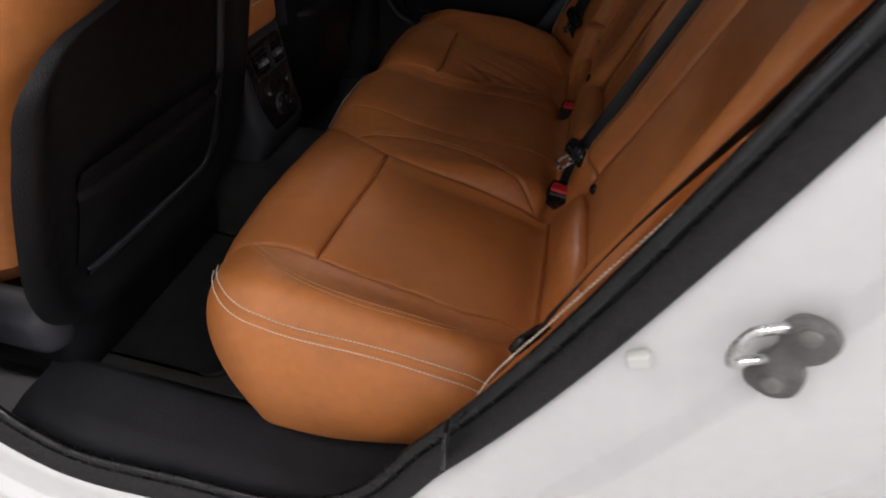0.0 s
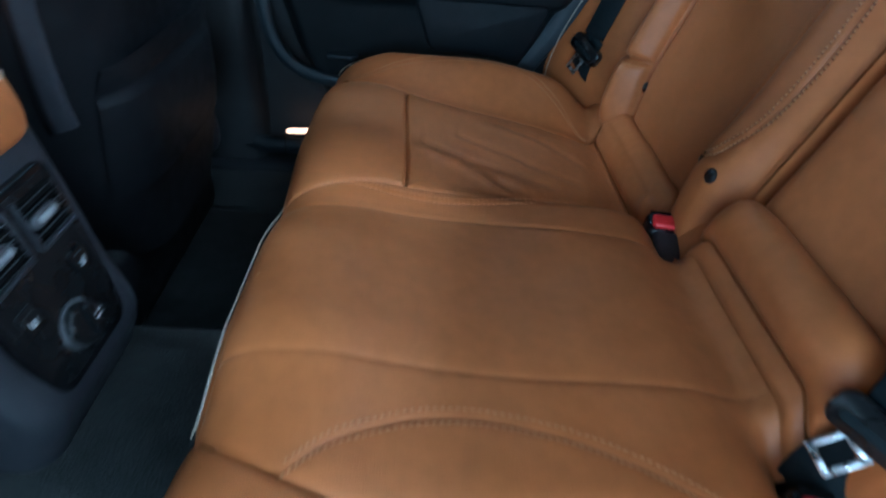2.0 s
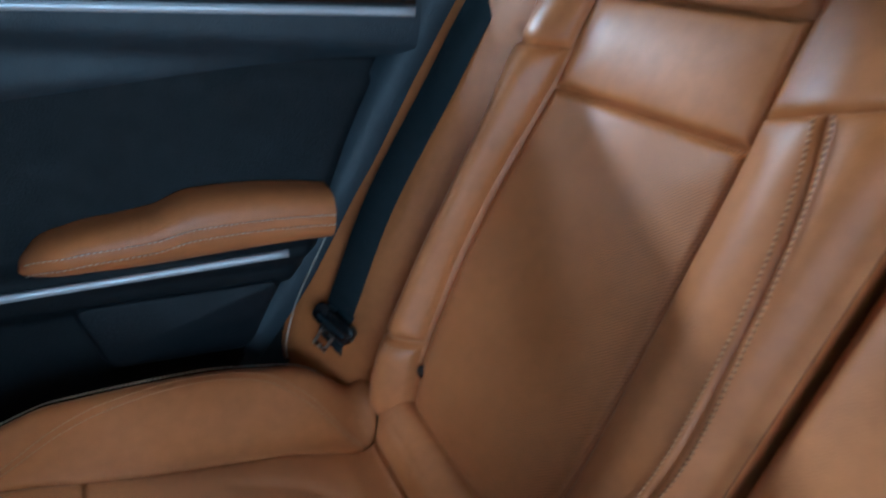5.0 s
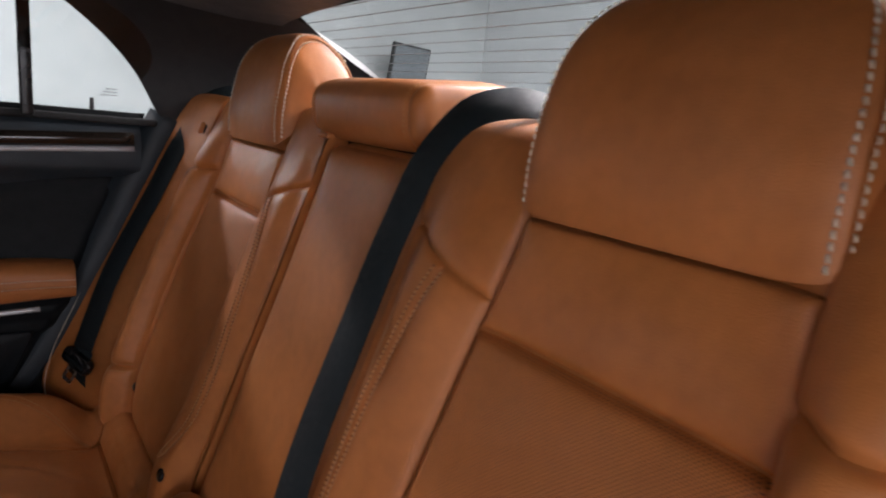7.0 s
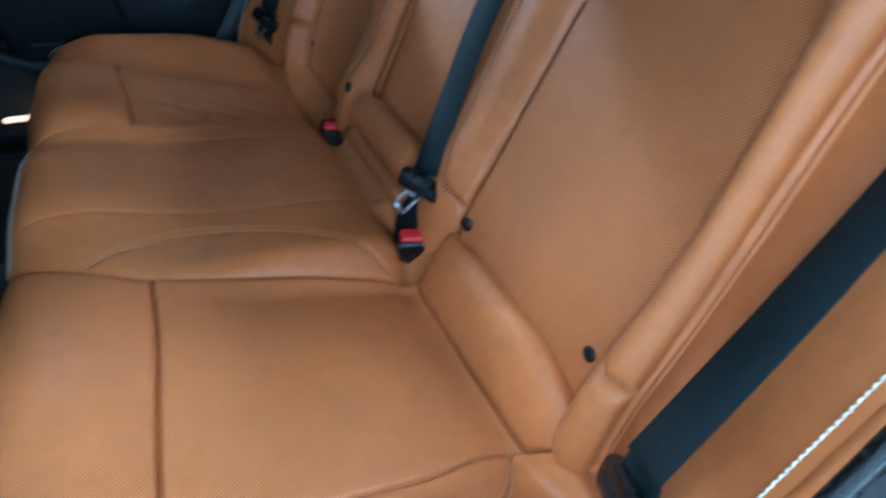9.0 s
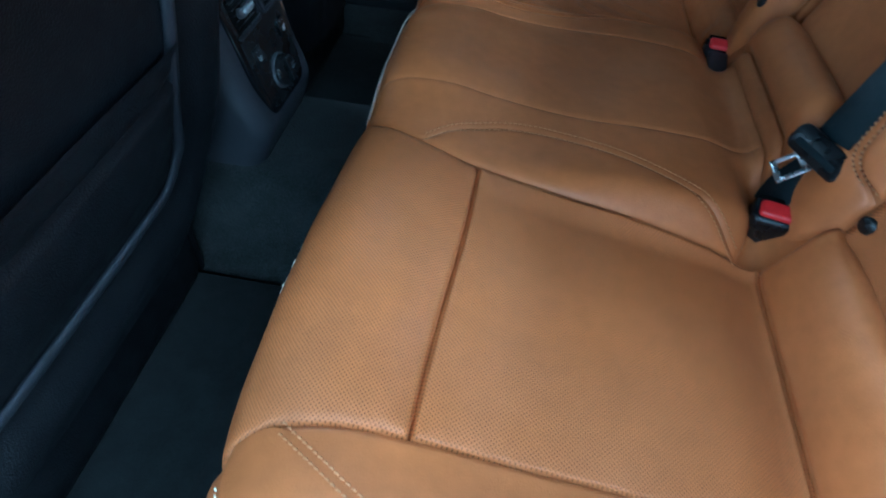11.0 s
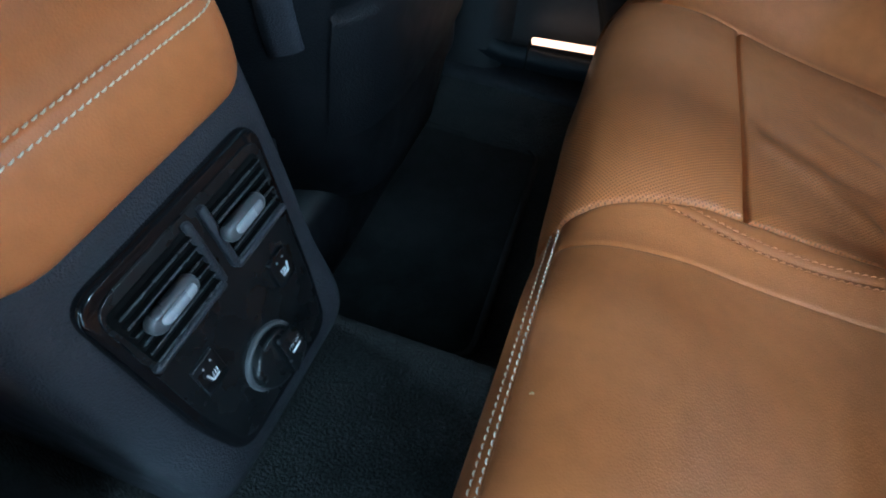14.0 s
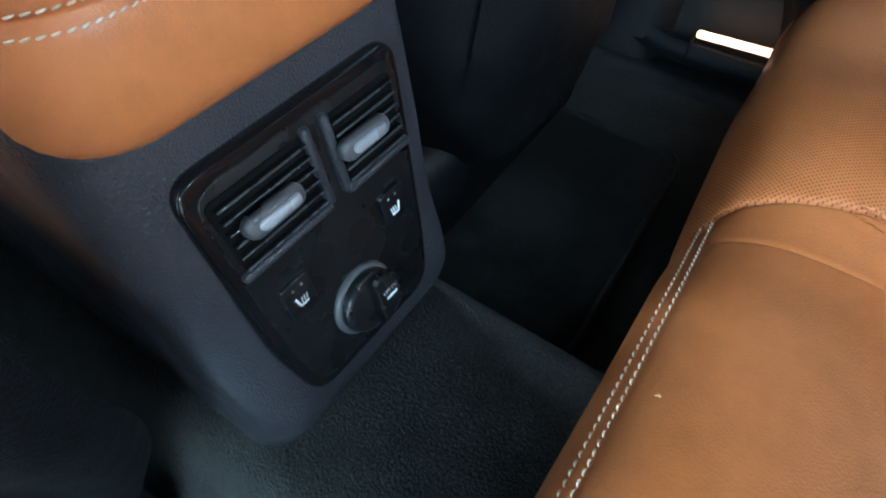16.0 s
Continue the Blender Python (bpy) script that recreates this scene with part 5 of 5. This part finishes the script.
# vent panel
C = [(-0.081, 0.657), (-0.075, 0.532), (-0.064, 0.481), (0.056, 0.479), (0.066, 0.525), (0.081, 0.657)]
outline_solid("panel_frame", round_poly(C, 0.018, 7), lambda u, v, w: face(u, v, w - 0.004), 0.010, BLACK_GLOSS, con, "gloss black panel surround", 0.004)
Ci = [(-0.074, 0.649), (-0.068, 0.534), (-0.058, 0.490), (0.050, 0.488), (0.059, 0.527), (0.074, 0.649)]
plate = outline_solid("panel_plate", round_poly(Ci, 0.015, 7), lambda u, v, w: face(u, v, w + 0.003), 0.0045, BLACK_SMOOTH, con, "satin black panel plate", 0.001)
for u0, u1 in ((-0.0715, -0.0045), (0.0095, 0.0675)):
    # no real hole: a flat black plate stands in for the vent's shade
    vent = outline_solid("air_vent", round_poly([(u0, 0.642), (u0 + (0.005 if u0 < 0 else 0.0), 0.597), (u1 - (0.0 if u0 < 0 else 0.005), 0.597), (u1, 0.642)], 0.006), lambda u, v, w: face(u, v, w + 0.006), 0.0025, VENT_DARK, con, "black plate in place of the shaded vent opening", 0.0005)
    for k in range(6):
        v = 0.6022 + 0.0072 * k
        lo = u0 + (0.004 if u0 < 0 else 0.003)
        hi = u1 - (0.003 if u0 < 0 else 0.004)
        # slat body coloured black for the shade between slats
        bm = bmesh.new()
        rounded_box(bm, (0.0060, hi - lo, 0.0009), face((lo + hi) / 2, v, 0.0090), 0.0003, Euler((0, radians(-4), 0)).to_matrix(), 2)
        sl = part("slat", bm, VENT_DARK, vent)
        # painted highlight: a pale strip along the front of the slat
        bm = bmesh.new()
        rounded_box(bm, (0.0010, hi - lo, 0.0013), face((lo + hi) / 2, v, 0.0090) + Vector((0.0032, 0, 0.0002)), 0.0005, Euler((0, radians(-LEAN), 0)).to_matrix(), 2)
        part("slat_glint", bm, SLAT_GLINT, sl, "thin pale strip painted as light on the slat edge")
    for va, vb, ua, ub in ((0.594, 0.5985, u0, u1), (0.5985, 0.644, u1 - 0.003 if u0 < 0 else u0 - 0.003, u1 + 0.003 if u0 < 0 else u0 + 0.003)):
        bm = bmesh.new()
        rounded_box(bm, (0.006, ub - ua, (vb - va) * 1.09), face((ua + ub) / 2, (va + vb) / 2, 0.009), 0.002, Euler((0, radians(-LEAN), 0)).to_matrix(), 2)
        part("vent_bar", bm, BLACK, vent)
    uc = -0.0425 if u0 < 0 else 0.0275
    tab = outline_solid("vent_tab", round_rect(uc - 0.0195, 0.6165, uc + 0.0195, 0.6285, 0.0055), lambda u, v, w: face(u, v, w + 0.0135), 0.007, TAB_GREY, vent, "rounded grey vent tab", 0.003)
    outline_solid("tab_inlay", round_rect(uc - 0.013, 0.6195, uc + 0.015, 0.6255, 0.0028), lambda u, v, w: face(u, v, w + 0.0200), 0.0026, TAB_BRIGHT, tab, "bright silvered inlay", 0.0022)
for u0, v0, mir in ((-0.058, 0.550, 1), (0.0290, 0.551, -1)):
    bt = outline_solid("heater_button", round_rect(u0, v0, u0 + 0.0205, v0 + 0.0245, 0.0015), lambda u, v, w: face(u, v, w + 0.007), 0.0035, BLACK_SMOOTH, con, "black seat heater button", 0.0012)
    bm = bmesh.new()
    cu, cv = u0 + 0.0105, v0 + 0.0085

    def bar(u1, v1, u2, v2, w=0.0008):
        a, b = face(u1, v1, 0.0109), face(u2, v2, 0.0109)
        d = (b - a)
        t = d.normalized()
        n = Vector((KN, 0, RAKE * KN))
        s = t.cross(n).normalized()
        rounded_box(bm, (d.length, w, 0.0004), (a + b) / 2, 0, Matrix((t, s, n)).transposed())
    bar(cu - 0.0045 * mir, cv + 0.0055, cu - 0.0025 * mir, cv - 0.001, 0.0014)
    bar(cu - 0.0025 * mir, cv - 0.0012, cu + 0.0035 * mir, cv - 0.001, 0.0014)
    for q in (-0.0008, 0.0012, 0.0032):
        bar(cu + q * mir, cv + 0.0005, cu + (q + 0.0006) * mir, cv + 0.0040, 0.0006)
    part("heater_symbol", bm, PRINT, bt, "white printed heated seat symbol", False)
    for q in (-0.0035, 0.0035):
        outline_solid("indicator", [(cu + q + 0.0009 * math.cos(k * math.pi / 5), v0 + 0.0195 + 0.0009 * math.sin(k * math.pi / 5)) for k in range(10)], lambda u, v, w: face(u, v, w + 0.0100), 0.0008, PRINT_DIM, bt, "small grey indicator", 0.0002)
plug_c = (-0.007, 0.5215)
disc = lambda r, k=28: [(plug_c[0] + r * math.cos(2 * math.pi * i / k), plug_c[1] + r * 0.92 * math.sin(2 * math.pi * i / k)) for i in range(k)]
pl = outline_solid("power_socket_cap", disc(0.0230), lambda u, v, w: face(u, v, w + 0.006), 0.012, BLACK_SMOOTH, con, "satin black power socket cap", 0.003)
outline_solid("cap_rim", disc(0.0260), lambda u, v, w: face(u, v, w + 0.006), 0.005, TAB_GREY, pl, "pale grey socket rim", 0.0015)
outline_solid("cap_grip", round_poly([(plug_c[0] + 0.001, plug_c[1] - 0.020), (plug_c[0] + 0.0215, plug_c[1] - 0.012), (plug_c[0] + 0.021, plug_c[1] + 0.012), (plug_c[0] + 0.001, plug_c[1] + 0.019)], 0.004), lambda u, v, w: face(u, v, w + 0.017), 0.006, BLACK_SMOOTH, pl, "raised half of the cap", 0.002)
txt = bpy.data.curves.new("socket_text", "FONT")
txt.body, txt.size, txt.align_x, txt.align_y = "12V DC", 0.0042, "CENTER", "CENTER"
tmp = bpy.data.objects.new("socket_text", txt)
scene.collection.objects.link(tmp)
dg = bpy.context.evaluated_depsgraph_get()
dg.update()
me = bpy.data.meshes.new_from_object(tmp.evaluated_get(dg))
bpy.data.objects.remove(tmp)
bm = bmesh.new()
bm.from_mesh(me)
bm.transform(Matrix.Translation(face(plug_c[0] + 0.0115, plug_c[1] + 0.004, 0.0236)) @ Matrix(((0, -RAKE * KN, KN, 0), (1, 0, 0, 0), (0, KN, RAKE * KN, 0), (0, 0, 0, 1))))
part("socket_text", bm, PRINT, pl, "white printed letters", False)
bm = bmesh.new()
rounded_box(bm, (0.0004, 0.010, 0.0018), face(plug_c[0] + 0.0115, plug_c[1] - 0.001, 0.0236), 0, Euler((0, radians(-LEAN), 0)).to_matrix())
part("socket_symbol", bm, PRINT, pl, "white printed bar", False)

# ---- floor mats ----
for y0, y1 in ((-0.56, -0.185), (0.185, 0.60)):
    mt = thing("floor_mat", "black pile floor mat with raised bound edge on the carpet", "floor mat", (-0.3, (y0 + y1) / 2, 0.31), "mats of the rear footwell")
    C2 = round_poly([(-0.52, y0), (-0.055, y0), (-0.066, y1), (-0.335, y1), (-0.52, y1)], 0.035, 6)
    outline_solid("mat_body", C2, lambda u, v, w: Vector((u, v, 0.307 + w)), 0.010, MAT_RUG, mt, "black pile", 0.003)
    rows = []
    n = len(C2)
    for i in range(n + 1):
        u, v = C2[i % n]
        rows.append([(u + 0.006 * math.cos(k * math.pi / 4) * (1 if u > -0.2 else -1), v, 0.315 + 0.006 * math.sin(k * math.pi / 4)) for k in range(8)])
    grid_mesh("binding", rows, RUBBER, mt, "black bound edge", closed=True)

# ---- front seats ----


def front_seat(side):
    fs = thing("front_seat", "front seat with black back shell, map pocket, tan leather", "car seat", (-0.3, side * 0.42, 0.30), "front seats")
    yc = side * 0.405

    lean = spline([(0.44, -0.237), (0.56, -0.196), (0.66, -0.160), (0.75, -0.134), (0.86, -0.111), (0.95, -0.092), (1.12, -0.05), (1.25, -0.02)]) if side < 0 else spline([(0.44, -0.222), (0.55, -0.214), (0.70, -0.210), (0.85, -0.188), (0.95, -0.165), (1.12, -0.125), (1.25, -0.10)])
    inner = spline([(0.44, 0.19), (0.47, 0.232), (0.51, 0.252), (0.56, 0.260), (0.64, 0.257), (0.72, 0.245), (0.80, 0.238), (0.86, 0.236), (1.0, 0.225), (1.12, 0.19), (1.25, 0.12)]) if side < 0 else spline([(0.44, 0.15), (0.50, 0.185), (0.58, 0.205), (0.68, 0.225), (0.77, 0.255), (0.86, 0.262), (1.0, 0.24), (1.12, 0.19), (1.25, 0.12)])
    outer = spline([(0.44, 0.20), (0.50, 0.255), (0.60, 0.30), (0.72, 0.31), (0.82, 0.295), (0.90, 0.255), (0.936, 0.19), (0.955, 0.10), (1.0, 0.03), (1.25, 0.0)]) if side < 0 else spline([(0.44, 0.20), (0.50, 0.255), (0.60, 0.283), (0.72, 0.268), (0.82, 0.245), (0.90, 0.20), (0.97, 0.12), (1.0, 0.05), (1.25, 0.0)])

    def shell(s, z, off=0.0, k=1.0):
        w = inner(z) if s < 0 else outer(z)
        if side < 0:
            dish = 0.034 * (1 - smooth01(0.74, 0.93, abs(s))) * smooth01(0.46, 0.53, z)
            return Vector((lean(z) + off - dish - 0.020 * abs(s) ** 14, yc + side * s * w * k, z))
        return Vector((lean(z) + off - 0.075 * abs(s) ** 6 - 0.010 * s * s, yc + side * s * w * k, z))
    rows = [[shell(-1 + 2 * k / 36, 0.44 + 0.62 * i / 44) for k in range(37)] for i in range(45)]
    grid_mesh("back_shell", rows, SHELL, fs, "black grained plastic back shell")
    rows = []
    for i in range(41):
        z = 0.60 + 0.60 * i / 40
        hw2 = spline([(0.46, 0.27), (0.62, 0.292), (0.80, 0.285), (0.95, 0.265), (1.08, 0.22), (1.16, 0.15), (1.20, 0.08)])(z)
        r = []
        for k in range(25):
            a = 2 * math.pi * k / 24
            r.append((lean(z) - (0.135 if side < 0 else 0.105) + 0.072 * math.copysign(abs(math.cos(a)) ** 0.6, math.cos(a)), yc + side * 0.07 + (hw2 - 0.095) * math.copysign(abs(math.sin(a)) ** 0.6, math.sin(a)), z))
        rows.append(r)
    grid_mesh("backrest", rows, LEATHER, fs, "tan leather backrest", closed=False)

    def on_shell(w, z, off):
        # w is measured across the seat, towards the middle of the car
        half = inner(z) if w > 0 else outer(z)
        return shell(-w / half, z, off)
    rows = []
    for i in range(25):
        u = i / 24
        r = []
        for k in range(33):
            v = -1 + 2 * k / 32
            z = 0.565 + 0.178 * u + (0.006 * (1 - v * v) if i > 20 else 0)
            bulge = math.sin(math.pi * (0.12 + 0.80 * u)) * (1 - v ** 6)
            tuck = 0.007 * math.exp(-((u - 0.80) / 0.03) ** 2)
            r.append(on_shell(-0.010 + 0.182 * v, z, 0.004 + 0.017 * bulge - tuck + (0.004 if i >= 23 else 0)))
        rows.append(r)
    grid_mesh("map_pocket", rows, SHELL, fs, "black vinyl map pocket with a stitched top hem")
    corners = [(0.160, 0.96), (0.166, 0.80), (0.176, 0.66), (0.192, 0.575), (0.176, 0.537), (0.12, 0.530), (0.0, 0.528), (-0.12, 0.530), (-0.17, 0.533)] if side < 0 else [(0.215, 0.98), (0.235, 0.86), (0.225, 0.77), (0.20, 0.68)]
    line = smooth_path([(w, 0, z) for w, z in corners], 110)
    rows = []
    for i, p in enumerate(line):
        q = line[min(i + 1, len(line) - 1)] - line[max(i - 1, 0)]
        q.normalize()
        r = []
        for k in range(8):
            a = k * math.pi / 4
            b = on_shell(p.x + q.z * 0.0095 * math.cos(a), p.z - q.x * 0.0095 * math.cos(a), 0.003 + 0.0055 * math.sin(a))
            r.append(b)
        rows.append(r)
    grid_mesh("shell_rim", rows, BLACK, fs, "raised rounded rim of the shell", closed=True)
    bm = bmesh.new()
    rounded_box(bm, (0.45, 0.38, 0.13), (-0.60, yc, 0.43), 0.05, Euler((0, radians(-6), 0)).to_matrix(), 5)
    part("seat_cushion", bm, LEATHER, fs, "tan leather seat cushion")
    bm = bmesh.new()
    rounded_box(bm, (0.20, 0.07, 0.10), (-0.345, yc + side * 0.235, 0.47), 0.035, None, 5)
    part("recliner_cover", bm, BLACK, fs, "black plastic recliner cover")
    # added block: keeps door light off the tunnel carpet and hides the cushion
    part("base_blocker", box_bm(-0.64, -0.262, yc - 0.23, yc + 0.23, 0.31, 0.475, 0.03), SHELL, fs, "black block added below the seat to stop light")
    # made-up plate that fills the shaded gap by the console with black
    part("side_blocker", box_bm(-0.78, -0.268, yc - side * 0.222, yc - side * 0.235, 0.31, 0.60, 0.006) if side > 0 else box_bm(-0.78, -0.268, yc + 0.222, yc + 0.235, 0.31, 0.60, 0.006), SHELL, fs, "black plate added to darken the gap beside the console")
    for k in (-1, 1):
        part("rail", box_bm(-0.72, -0.30, yc + k * 0.19 - 0.02, yc + k * 0.19 + 0.02, 0.265, 0.36, 0.006), SHELL, fs, "dark steel seat rail")
    return fs


front_seat(-1)
front_seat(1)

# ---- things in the garage seen through the rear glass ----
rk = thing("tool_rack", "black metal stand holding a monitor and small tools", "rack", (4.6, 5.7, 0.0))
for dx in (-0.45, 0.45):
    for dy in (-0.2, 0.2):
        part("leg", box_bm(4.6 + dx - 0.02, 4.6 + dx + 0.02, 5.6 + dy - 0.02, 5.6 + dy + 0.02, 0, 1.42, 0.003), DARK_METAL, rk)
for z in (0.9, 1.41):
    part("shelf", box_bm(4.12, 5.08, 5.37, 5.83, z, z + 0.03, 0.004), DARK_METAL, rk)
mo = thing("monitor", "grey flat monitor standing on the black rack", "monitor", (4.45, 5.6, 1.44))
bm = bmesh.new()
rounded_box(bm, (0.62, 0.05, 0.48), (4.45, 5.55, 1.84), 0.012, Euler((radians(8), 0, radians(10))).to_matrix())
part("case", bm, DARK_METAL, mo)
bm = bmesh.new()
rounded_box(bm, (0.57, 0.008, 0.43), (4.455, 5.521, 1.84), 0.003, Euler((radians(8), 0, radians(10))).to_matrix())
part("screen", bm, SCREEN, mo, "dull grey screen")
part("stand", box_bm(4.38, 4.55, 5.5, 5.66, 1.44, 1.64, 0.01), DARK_METAL, mo)
for k, (dx, h, mt) in enumerate(((0.28, 0.14, DARK_METAL), (0.36, 0.08, RED), (0.18, 0.10, STEEL_DULL), (0.43, 0.10, DARK_METAL))):
    t2 = thing("tool_box", "small dark box of tools on the rack shelf" if mt is not RED else "small red box on the rack shelf", "box", (4.6 + dx, 5.6, 1.44), "boxes on the rack")
    part("body", box_bm(4.6 + dx - 0.05, 4.6 + dx + 0.05, 5.52, 5.66, 1.44, 1.44 + h, 0.01), mt, t2)
pb = thing("partition_board", "dark slate painted board standing against the white wall", "board", (5.94, 0.15, 0.0))
part("board", box_bm(5.90, 5.97, -2.0, 2.3, 0.0, 1.80, 0.006), SLATE, pb)
part("top_rail", box_bm(5.885, 5.985, -2.0, 2.3, 1.80, 1.822, 0.004), SLATE, pb, "flat rail along the top")
sg = thing("wall_sign", "flat green sign with a slanting edge on the white wall", "sign", (5.98, 0.7, 1.94))
outline_solid("sign_board", [(1.03, 2.015), (0.45, 2.035), (0.45, 1.835), (0.80, 1.835)], lambda u, v, w: Vector((5.997 - w, u, v)), 0.012, GREEN, sg, "", 0.001)
